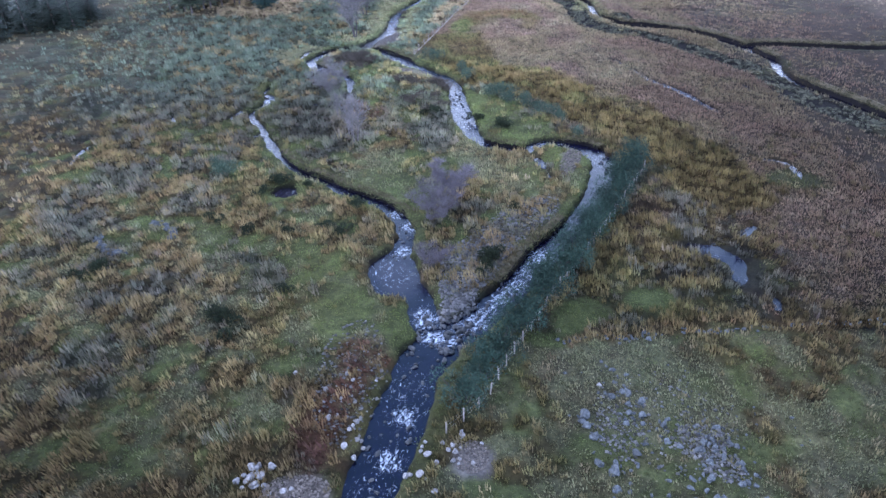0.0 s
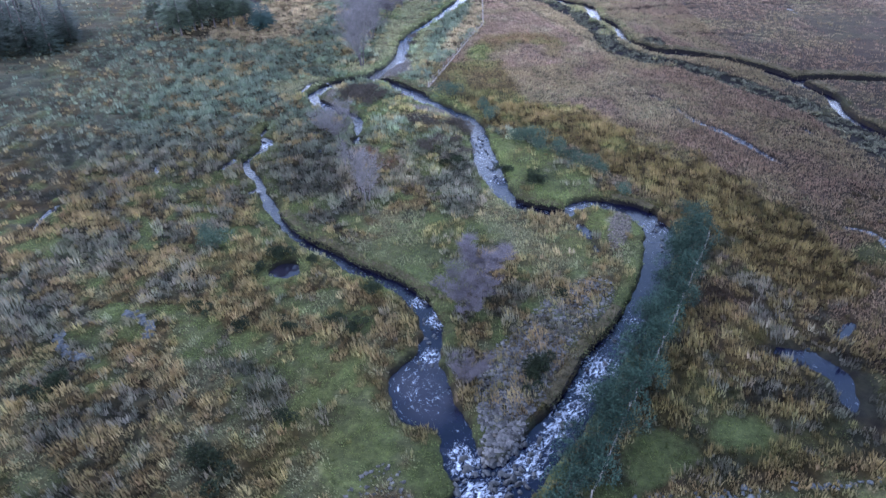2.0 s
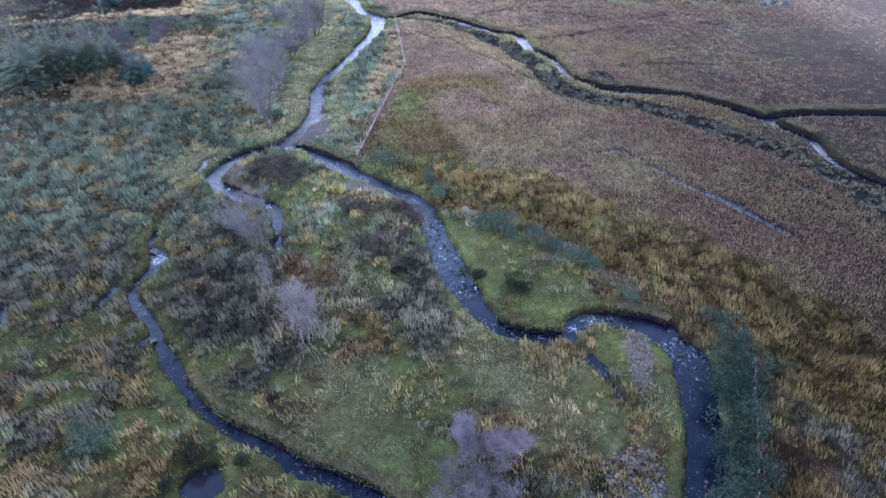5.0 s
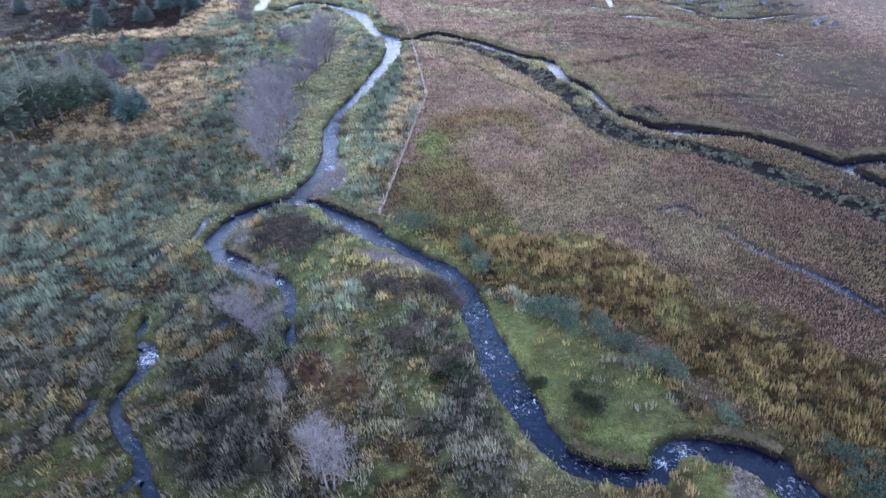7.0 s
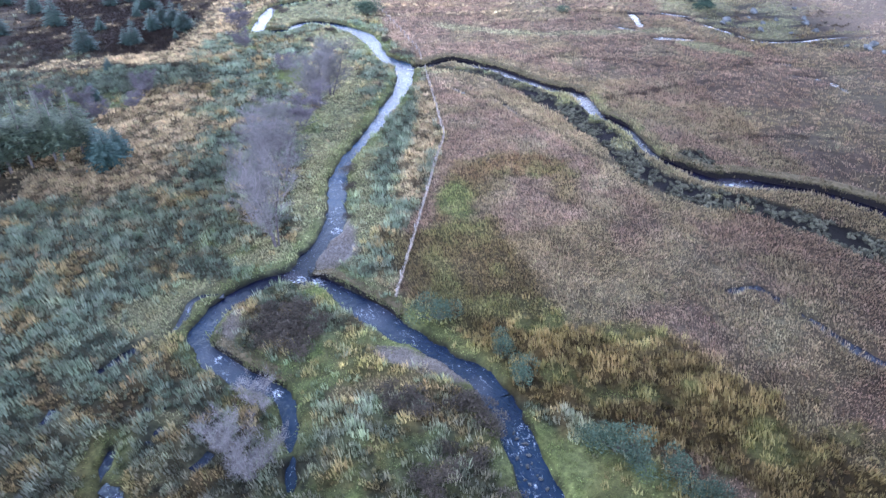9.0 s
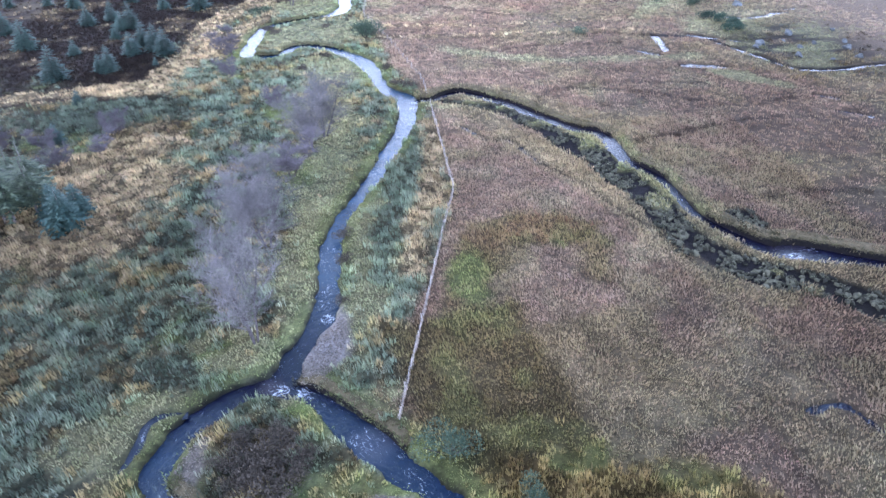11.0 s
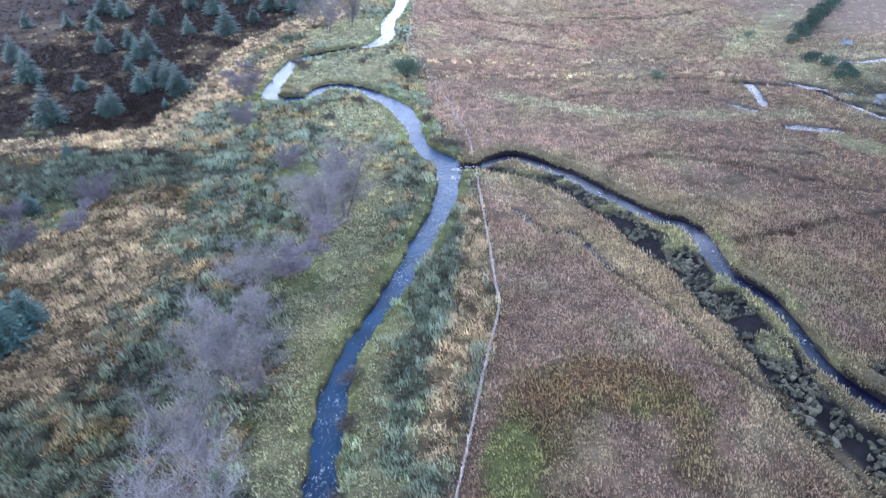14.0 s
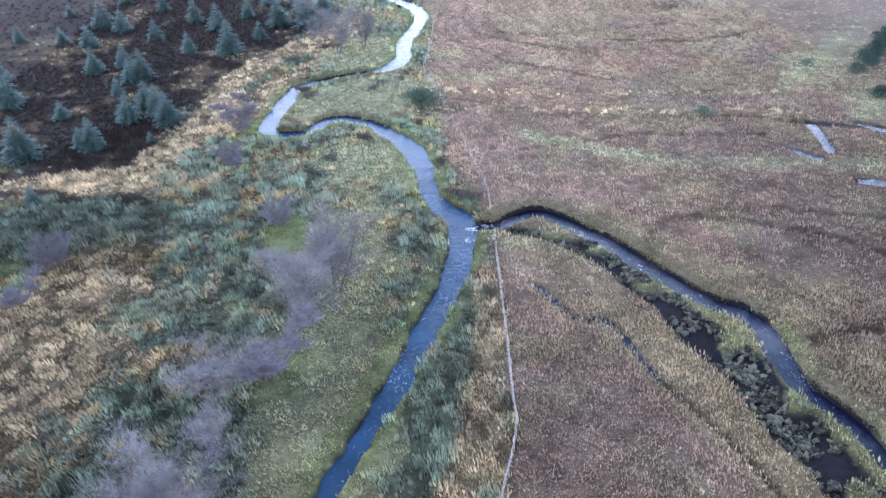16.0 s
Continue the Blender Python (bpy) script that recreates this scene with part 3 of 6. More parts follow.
paint("peat", 0.45 * smooth(0.45, 0.0, fine_gap) * smooth(0.4, 0.6, n2 + 0.1))
paint("peat", smooth(0.10 + 0.55 * undercut, -0.1, ragged))
paint("fawn", 0.6 * smooth(1.3, 0.5, rill_gap))
paint("peat", 0.75 * smooth(0.22, 0.02, rill_gap))
# worn lines across the moor
for pts in ([(21.7, 102.2), (25, 103.4), (28.4, 103.8), (36.2, 104.9)], [(26.4, 91.2), (30.9, 91.4), (36.9, 89.7)], [(19.3, 115.6), (22.8, 114.1), (26.9, 112.7), (31.2, 108.9)], [(12.5, 110.6), (17.1, 115.0), (21.6, 116.2), (26.2, 116.2), (32.9, 114.9)],
            [(6.4, 136.1), (13.7, 134.5), (21.8, 134.3), (29.4, 132.9), (35.1, 131.5)], [(27.3, 173.4), (37.3, 171.6), (60.4, 170.8)], [(11.3, 162.3), (19.0, 160.5), (30.8, 163.5), (41.2, 165.3)], [(4.7, 160.1), (7.7, 155.8), (10.5, 150.4), (14.0, 148.5), (18.4, 145.3), (21, 144)],
            [(7.1, 163.5), (11.6, 158.9), (18.5, 154.5), (21.2, 151.7)], [(30, 109.5), (34, 107.6), (40, 108.5)], [(24, 158), (34, 156), (44, 160)], [(8, 128), (20, 130.4), (30, 128.5)]):
    strip("heath", pts, 0.32, 0.55, 0.30)
patch("bracken", 23.0, 146.8, 3.0, 2.4, -40, 0.12)
for pts in ([(2.7, 137.4), (8.5, 136.0), (13.7, 135.4), (24.3, 134.6), (36, 133)], [(3, 142.5), (15, 140), (26, 139), (38, 139)]):
    strip("straw", pts, 0.7, 0.55, 0.6)
for pts in ([(9.5, 131.2), (14.8, 127.8), (21.1, 124.5), (26.9, 123.5), (36.5, 122.6)], [(36.7, 139.3), (44.3, 147.4), (53.0, 157.3), (62, 167)]):
    strip("sage", pts, 1.0, 0.6, 0.8)
strip("heath", [(-34, 123.2), (-28.6, 122.8), (-24.4, 121.2), (-20.5, 121.2)], 0.5, 0.75, 0.4)
patch("rush", -27, 118, 8, 3.4, 0, 0.8)
patch("tan", -12.9, 121.5, 0.9, 1.6, 20, 0.7)

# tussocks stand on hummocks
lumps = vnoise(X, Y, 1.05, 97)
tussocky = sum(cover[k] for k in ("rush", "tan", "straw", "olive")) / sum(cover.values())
Z = Z + 0.6 * (lumps - 0.5) * tussocky * inner * smooth(0.4, 1.4, gap)
# ground between tufts darkened per plant: litter, plus the tufts' shade put into the colour
GAP_SHADE = {"rush": 0.27, "tan": 0.27, "olive": 0.28, "straw": 0.36, "heath": 0.8, "moor": 0.35, "fawn": 0.37, "dun": 0.33, "sage": 0.50, "green": 0.62}
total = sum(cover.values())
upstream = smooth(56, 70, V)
colour = sum(np.array(TINT[k])[None, None, :] * (cover[k] / total * (GAP_SHADE.get(k, 1.0) + (0.10 * upstream if k == "rush" else 0.0)))[..., None] for k in KINDS)
blotch = (0.55 + 0.9 * fbm(X, Y, 3.0, 81, 3)) * (0.7 + 0.6 * vnoise(X, Y, 0.75, 82))
# colour scaled by place: lighter up the valley and mid-moor, darker near and eastward
place_tone = np.interp(V, (17, 26, 45, 57, 72, 84, 100), (0.60, 0.82, 0.98, 1.10, 1.22, 1.24, 1.08)) * (1 - 0.30 * smooth(-11, -16, U) * smooth(76, 84, V) * smooth(100, 92, V)) * (1 + 0.10 * smooth(54, 72, V) + 0.10 * smooth(62, 66, V) * smooth(86, 80, V) + 0.18 * smooth(112, 122, V)) * (1 - 0.42 * smooth(-15, -21, U) * smooth(110, 114, V) * smooth(123, 120, V)) * (1 - 0.2 * smooth(-8, -18, U) * smooth(32, 24, V)) * (1 - 0.30 * smooth(-5, -12, U) * smooth(46, 54, V) * smooth(86, 76, V)) * (1 - east) + east * (np.interp(V, (18, 26, 28, 36, 52, 62, 76, 90, 125, 145), (0.78, 0.80, 0.72, 0.92, 0.84, 0.84, 0.98, 1.28, 1.66, 1.85)) + 0.30 * np.exp(-((U - 8) / 11) ** 2 - ((V - 82) / 20) ** 2) - 0.58 * smooth(13, 32, U) * smooth(200, 110, V) - 0.25 * stony)
# hollows between hummocks darkened, crests lightened: tussock shade put into the ground colour
colour = colour * (blotch * (1 + 1.0 * tussocky * (lumps - 0.5)) * place_tone)[..., None]
litter = (cover["rush"] + cover["tan"] + cover["olive"])[..., None] / total[..., None]
colour = colour * (1 + litter * np.array((0.10, 0.0, -0.14)))
warmth = (fbm(X, Y, 11.0, 91, 3) - 0.5)[..., None] * np.array((0.18, 0.02, -0.16))
colour = np.clip(colour * (1 + warmth), 0.005, 0.7)
broad = np.stack([np.interp(np.clip((U + 8) / 30, 0, 1), (0, 1), ends) for ends in ((0.085, 0.150), (0.092, 0.118), (0.062, 0.090))], -1)
broad = broad + (np.array((0.030, 0.022, 0.019)) - broad) * (smooth(-14, -20, U) * smooth(122, 130, V) * smooth(260, 230, V))[..., None]
colour = colour * inner[..., None] + (1 - inner[..., None]) * broad * (1 + 0.25 * smooth(700, 150, np.hypot(X, Y - 110)) * (fbm(X, Y, 60.0, 23, 2) - 0.5))[..., None]


# ---------------------------------------------------------------- materials
def material(name, build):
    m = bpy.data.materials.new(name)
    m.use_nodes = True
    nodes, links = m.node_tree.nodes, m.node_tree.links
    bsdf = nodes["Principled BSDF"]
    build(nodes, links, bsdf)
    return m


def ramp(nodes, stops):
    r = nodes.new("ShaderNodeValToRGB")
    while len(r.color_ramp.elements) < len(stops):
        r.color_ramp.elements.new(0.5)
    for el, (p, c) in zip(r.color_ramp.elements, stops):
        el.position, el.color = p, (*c, 1)
    return r


def noise_node(nodes, links, scale, detail=4, rough=0.6, coords="Object"):
    n = nodes.new("ShaderNodeTexNoise")
    n.inputs["Scale"].default_value, n.inputs["Detail"].default_value, n.inputs["Roughness"].default_value = scale, detail, rough
    tc = nodes.new("ShaderNodeTexCoord")
    links.new(tc.outputs[coords], n.inputs["Vector"])
    return n


def bump_from(nodes, links, bsdf, source, strength, distance):
    b = nodes.new("ShaderNodeBump")
    b.inputs["Strength"].default_value, b.inputs["Distance"].default_value = strength, distance
    links.new(source, b.inputs["Height"])
    links.new(b.outputs["Normal"], bsdf.inputs["Normal"])


def times(nodes, links, a, b):
    m = nodes.new("ShaderNodeMix")
    m.data_type, m.blend_type = "RGBA", "MULTIPLY"
    m.inputs["Factor"].default_value = 1.0
    links.new(a, m.inputs["A"])
    links.new(b, m.inputs["B"])
    return m.outputs["Result"]


def build_ground(nodes, links, bsdf):
    col = nodes.new("ShaderNodeVertexColor")
    col.layer_name = "cover"
    n = noise_node(nodes, links, 2.6, 8, 0.72)
    r = ramp(nodes, [(0.28, (0.34, 0.34, 0.34)), (0.5, (0.85, 0.85, 0.83)), (0.72, (1.5, 1.45, 1.35))])
    links.new(n.outputs["Fac"], r.inputs["Fac"])
    grass = times(nodes, links, col.outputs["Color"], r.outputs["Color"])
    geo = nodes.new("ShaderNodeNewGeometry")
    sep = nodes.new("ShaderNodeSeparateXYZ")
    links.new(geo.outputs["True Normal"], sep.inputs[0])
    steep = nodes.new("ShaderNodeMapRange")
    steep.inputs["From Min"].default_value, steep.inputs["From Max"].default_value = 0.50, 0.28
    links.new(sep.outputs["Z"], steep.inputs["Value"])
    mix = nodes.new("ShaderNodeMix")
    mix.data_type = "RGBA"
    mix.inputs["B"].default_value = (0.010, 0.009, 0.009, 1)
    links.new(steep.outputs["Result"], mix.inputs["Factor"])
    links.new(grass, mix.inputs["A"])
    links.new(mix.outputs["Result"], bsdf.inputs["Base Color"])
    bsdf.inputs["Roughness"].default_value = 0.95
    bsdf.inputs["Specular IOR Level"].default_value = 0.15
    bump_from(nodes, links, bsdf, n.outputs["Fac"], 0.8, 0.25)


def build_blades(nodes, links, bsdf):
    col = nodes.new("ShaderNodeVertexColor")
    col.layer_name = "tint"
    geo = nodes.new("ShaderNodeNewGeometry")
    r = ramp(nodes, [(0.0, (0.83, 0.83, 0.83)), (0.5, (1.0, 1.0, 1.0)), (1.0, (1.18, 1.17, 1.15))])
    links.new(geo.outputs["Random Per Island"], r.inputs["Fac"])
    links.new(times(nodes, links, col.outputs["Color"], r.outputs["Color"]), bsdf.inputs["Base Color"])
    bsdf.inputs["Roughness"].default_value = 0.75
    bsdf.inputs["Specular IOR Level"].default_value = 0.2
    thin = nodes.new("ShaderNodeBsdfTranslucent")
    links.new(bsdf.inputs["Base Color"].links[0].from_socket, thin.inputs["Color"])
    both = nodes.new("ShaderNodeMixShader")
    both.inputs[0].default_value = 0.40
    links.new(bsdf.outputs[0], both.inputs[1])
    links.new(thin.outputs[0], both.inputs[2])
    links.new(both.outputs[0], nodes["Material Output"].inputs["Surface"])


def build_water(nodes, links, bsdf):
    flow = nodes.new("ShaderNodeAttribute")
    flow.attribute_name = "flow"

    def along(scale, detail, rough, twist):
        n = nodes.new("ShaderNodeTexNoise")
        n.inputs["Scale"].default_value, n.inputs["Detail"].default_value, n.inputs["Roughness"].default_value, n.inputs["Distortion"].default_value = scale, detail, rough, twist
        links.new(flow.outputs["Vector"], n.inputs["Vector"])
        return n.outputs["Fac"]

    streak = along(2.9, 8, 0.74, 1.1)
    foam = nodes.new("ShaderNodeAttribute")
    foam.attribute_name = "foam"
    add = nodes.new("ShaderNodeMath")
    add.operation = "MULTIPLY_ADD"
    add.inputs[1].default_value = 0.17
    links.new(foam.outputs["Fac"], add.inputs[0])
    links.new(streak, add.inputs[2])
    cut_off = nodes.new("ShaderNodeMapRange")
    cut_off.inputs["From Min"].default_value, cut_off.inputs["From Max"].default_value = 0.63, 0.80
    links.new(add.outputs[0], cut_off.inputs["Value"])
    bed = ramp(nodes, [(0.35, (0.002, 0.002, 0.009)), (0.6, (0.004, 0.004, 0.016)), (0.78, (0.018, 0.018, 0.026))])
    links.new(noise_node(nodes, links, 1.3, 5, 0.62).outputs["Fac"], bed.inputs["Fac"])
    mix = nodes.new("ShaderNodeMix")
    mix.data_type = "RGBA"
    mix.inputs["B"].default_value = (0.54, 0.61, 0.69, 1)
    links.new(cut_off.outputs["Result"], mix.inputs["Factor"])
    silt = nodes.new("ShaderNodeAttribute")
    silt.attribute_name = "silt"
    floor_mix = nodes.new("ShaderNodeMix")
    floor_mix.data_type = "RGBA"
    floor_mix.inputs["B"].default_value = (0.052, 0.048, 0.056, 1)
    links.new(silt.outputs["Fac"], floor_mix.inputs["Factor"])
    links.new(bed.outputs["Color"], floor_mix.inputs["A"])
    sky_tint = nodes.new("ShaderNodeAttribute")
    sky_tint.attribute_name = "sky_tint"
    sky_tint_mix = nodes.new("ShaderNodeMix")
    sky_tint_mix.data_type = "RGBA"
    sky_tint_mix.inputs["B"].default_value = (0.012, 0.042, 0.088, 1)    # blue of the reflected sky, painted into the water colour
    links.new(sky_tint.outputs["Fac"], sky_tint_mix.inputs["Factor"])
    links.new(floor_mix.outputs["Result"], sky_tint_mix.inputs["A"])
    links.new(sky_tint_mix.outputs["Result"], mix.inputs["A"])
    links.new(mix.outputs["Result"], bsdf.inputs["Base Color"])
    rough = nodes.new("ShaderNodeMapRange")
    rough.inputs["To Min"].default_value, rough.inputs["To Max"].default_value = 0.05, 0.6
    links.new(cut_off.outputs["Result"], rough.inputs["Value"])
    links.new(rough.outputs["Result"], bsdf.inputs["Roughness"])
    bsdf.inputs["IOR"].default_value = 1.33
    bsdf.inputs["Specular IOR Level"].default_value = 0.66
    bsdf.inputs["Specular Tint"].default_value = (0.62, 0.96, 1.0, 1)
    bump_from(nodes, links, bsdf, along(3.0, 4, 0.6, 0.6), 0.3, 0.10)
    chop = nodes.new("ShaderNodeAttribute")
    chop.attribute_name = "chop"
    links.new(chop.outputs["Fac"], bsdf.inputs["Normal"].links[0].from_node.inputs["Strength"])


def plain(low, high, scale, roughness=0.85, bump=0.4, distance=0.03, specular=0.3, vary=0.3):
    """A mottled surface between two colours, each object of it a little lighter or darker."""
    def build(nodes, links, bsdf):
        n = noise_node(nodes, links, scale, 6, 0.65)
        r = ramp(nodes, [(0.3, low), (0.7, high)])
        links.new(n.outputs["Fac"], r.inputs["Fac"])
        info = nodes.new("ShaderNodeObjectInfo")
        shift = nodes.new("ShaderNodeMapRange")
        shift.inputs["To Min"].default_value, shift.inputs["To Max"].default_value = 1 - vary, 1 + vary
        links.new(info.outputs["Random"], shift.inputs["Value"])
        links.new(times(nodes, links, r.outputs["Color"], shift.outputs["Result"]), bsdf.inputs["Base Color"])
        bsdf.inputs["Roughness"].default_value = roughness
        bsdf.inputs["Specular IOR Level"].default_value = specular
        bump_from(nodes, links, bsdf, n.outputs["Fac"], bump, distance)
    return build


def leafy(low, high, roughness=0.7):
    """Foliage: every leaf or sprig its own shade."""
    def build(nodes, links, bsdf):
        geo = nodes.new("ShaderNodeNewGeometry")
        r = ramp(nodes, [(0.0, low), (1.0, high)])
        links.new(geo.outputs["Random Per Island"], r.inputs["Fac"])
        info = nodes.new("ShaderNodeObjectInfo")
        shift = nodes.new("ShaderNodeMapRange")
        shift.inputs["To Min"].default_value, shift.inputs["To Max"].default_value = 0.75, 1.25
        links.new(info.outputs["Random"], shift.inputs["Value"])
        links.new(times(nodes, links, r.outputs["Color"], shift.outputs["Result"]), bsdf.inputs["Base Color"])
        bsdf.inputs["Roughness"].default_value = roughness
        bsdf.inputs["Specular IOR Level"].default_value = 0.2
    return build


M_GROUND = material("moorland_turf", build_ground)
M_BLADES = material("grass_blades", build_blades)
M_WATER = material("peaty_water", build_water)
M_TURF_EDGE = material("matted_turf", plain((0.045, 0.040, 0.024), (0.130, 0.108, 0.064), 2.2, 0.95, 0.8, 0.08, 0.15, 0.0))
M_PEAT = material("wet_peat", plain((0.004, 0.004, 0.005), (0.017, 0.015, 0.015), 3.5, 0.8, 0.8, 0.08, 0.15, 0.0))
M_STONE = material("lichened_stone", plain((0.028, 0.034, 0.037), (0.145, 0.162, 0.168), 2.2, 0.9, 0.8, 0.08))
M_PALE_STONE = material("bleached_stone", plain((0.13, 0.13, 0.125), (0.36, 0.355, 0.34), 3.0, 0.9, 0.5, 0.05))
M_WET_STONE = material("mossy_wet_stone", plain((0.020, 0.022, 0.026), (0.10, 0.108, 0.106), 2.5, 0.55, 0.6, 0.05))
M_BARK = material("dark_bark", plain((0.045, 0.038, 0.036), (0.12, 0.105, 0.10), 4.0, 0.95, 0.6, 0.03))
M_PALE_BARK = material("grey_bark", plain((0.08, 0.073, 0.072), (0.21, 0.195, 0.19), 4.0, 0.95, 0.5, 0.03))
M_GREY_BARK = material("lichened_bark", plain((0.050, 0.044, 0.046), (0.16, 0.148, 0.152), 4.0, 0.95, 0.5, 0.03))
M_TWIG = material("purple_brown_twigs", leafy((0.098, 0.093, 0.093), (0.252, 0.243, 0.242), 0.8))
M_PALE_TWIG = material("pale_grey_twigs", leafy((0.10, 0.095, 0.094), (0.24, 0.23, 0.225), 0.8))
M_SPRUCE = material("blue_green_needles", leafy((0.022, 0.052, 0.044), (0.074, 0.130, 0.110)))
M_PINE = material("dark_green_needles", leafy((0.030, 0.050, 0.034), (0.125, 0.160, 0.100)))
M_DARK_SPRUCE = material("shaded_spruce_needles", leafy((0.016, 0.028, 0.021), (0.066, 0.090, 0.068)))
M_GORSE = material("gorse_foliage", leafy((0.008, 0.015, 0.008), (0.040, 0.055, 0.026)))
M_HEATHER = material("heather_sprigs", leafy((0.040, 0.035, 0.028), (0.125, 0.108, 0.085)))
M_SALLOW = material("grey_green_leaves", leafy((0.030, 0.056, 0.038), (0.095, 0.14, 0.095)))
M_BROOM = material("broom_sprigs", leafy((0.014, 0.034, 0.026), (0.052, 0.090, 0.064)))
M_DARK_TWIG = material("dark_purple_twigs", leafy((0.075, 0.068, 0.076), (0.195, 0.180, 0.198), 0.8))
M_POST = material("weathered_post", plain((0.20, 0.18, 0.155), (0.42, 0.39, 0.35), 5.0, 0.9, 0.4, 0.01))
M_WIRE = material("galvanised_wire", plain((0.30, 0.30, 0.31), (0.48, 0.48, 0.49), 6.0, 0.5, 0.1, 0.002))
for m in (M_WIRE,):
    m.node_tree.nodes["Principled BSDF"].inputs["Metallic"].default_value = 0.7


# ---------------------------------------------------------------- mesh builders
def flat_mesh(name, verts, faces, mat, tints=None, layer="tint", shade=False):
    """A mesh from arrays; faces is an (n, 3) or (n, 4) array, or a list of both."""
    me = bpy.data.meshes.new(name)
    parts = faces if isinstance(faces, list) else [faces]
    loops = np.concatenate([f.ravel() for f in parts]).astype(np.int32)
    sizes = np.concatenate([np.full(len(f), f.shape[1]) for f in parts]).astype(np.int32)
    starts = np.concatenate([[0], np.cumsum(sizes)[:-1]]).astype(np.int32)
    me.vertices.add(len(verts))
    me.vertices.foreach_set("co", np.asarray(verts, np.float32).ravel())
    me.loops.add(len(loops))
    me.loops.foreach_set("vertex_index", loops)
    me.polygons.add(len(sizes))
    me.polygons.foreach_set("loop_start", starts)
    me.polygons.foreach_set("use_smooth", np.full(len(sizes), shade))
    me.update(calc_edges=True)
    me.validate()
    if tints is not None:
        at = me.color_attributes.new(layer, "FLOAT_COLOR", "POINT")
        at.data.foreach_set("color", np.column_stack([tints, np.ones(len(tints))]).astype(np.float32).ravel())
    me.materials.append(mat)
    return me


def list_mesh(name, verts, faces, mat, smooth_shade=False):
    me = bpy.data.meshes.new(name)
    me.from_pydata([tuple(v) for v in verts], [], faces)
    me.polygons.foreach_set("use_smooth", [smooth_shade] * len(me.polygons))
    me.materials.append(mat)
    me.update()
    return me


def part(name, mesh, parent, label=""):
    ob = new(name, mesh)
    ob.parent = parent
    return tagged(ob, label)


# ---------------------------------------------------------------- ground sheet and water
ny, nx = X.shape
idx = np.arange(ny * nx).reshape(ny, nx)
quads = np.stack([idx[:-1, :-1], idx[:-1, 1:], idx[1:, 1:], idx[1:, :-1]], -1).reshape(-1, 4)
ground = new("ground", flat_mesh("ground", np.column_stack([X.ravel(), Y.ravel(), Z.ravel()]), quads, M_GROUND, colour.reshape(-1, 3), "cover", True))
tagged(ground, "boggy moorland of rough grass, rushes, peat and gravel", "ground", kind="structure")

RIFFLES = [(-3.3, 33.2, 1.9), (2.1, 55.5, 1.6), (1.6, 59.0, 1.8), (1.4, 63.0, 1.6), (7.0, 36.0, 1.8), (9.0, 38.6, 1.4), (12.4, 47.6, 1.6), (-6.2, 85.5, 1.8), (-5.9, 90.0, 1.6), (-4.8, 73.6, 1.2), (-12.4, 70.2, 1.4), (-2.0, 23.4, 1.6), (-3.6, 16.8, 1.6), (-1.6, 101.5, 2.0), (0.6, 107.0, 2.0), (7.0, 115.6, 2.0), (10.4, 113.2, 2.0), (13.0, 110.2, 1.6), (19.8, 99.6, 1.6), (-2.4, 170.0, 5.0), (-3.6, 160.0, 4.0), (-6.0, 150.0, 3.0)]
RAPIDS = [(-1.5, 29.2, 0.7), (-1.2, 27.2, 0.8), (0.9, 28.0, 0.9), (3.0, 30.4, 0.9), (4.2, 31.8, 0.8), (2.2, 29.4, 0.8), (-16.8, 62.2, 0.9), (-1.3, 28.6, 1.1), (-0.3, 27.0, 1.1), (1.6, 28.4, 1.1), (3.6, 31.2, 1.0), (-2.9, 35.6, 0.9), (-2.5, 38.6, 0.9), (-3.6, 40.2, 0.8), (-2.3, 21.5, 0.9), (-2.9, 19.0, 1.0), (6.0, 34.6, 1.3), (5.0, 33.0, 1.2),
          (8.6, 51.1, 0.7), (7.4, 50.7, 0.5), (-6.3, 83.2, 0.6), (24.4, 84.0, 0.9), (-8.9, 77.7, 0.7), (-7.8, 77.4, 0.6), (3.4, 115.8, 0.6), (-10.0, 68.0, 0.5), (-13.2, 71.2, 0.4), (4.3, 116.2, 0.5), (2.9, 114.3, 0.5)]


SHALLOWS = [(-3.4, 33.6, 1.7), (-2.9, 32.2, 1.5), (-2.6, 34.6, 1.0), (-12.6, 70.6, 1.4), (-10.8, 69.0, 1.2), (0.2, 66.4, 0.9), (-13.4, 71.4, 1.6), (-11.6, 69.4, 1.2), (-4.4, 73.4, 1.3), (18.9, 102.6, 1.3), (24.4, 84.4, 1.6), (-9.4, 78.0, 0.8), (5.6, 116.2, 1.6), (8.2, 115.0, 2.0), (11.0, 112.8, 2.2), (13.4, 109.6, 2.0), (15.2, 106.2, 2.0), (17.0, 103.2, 1.6)]


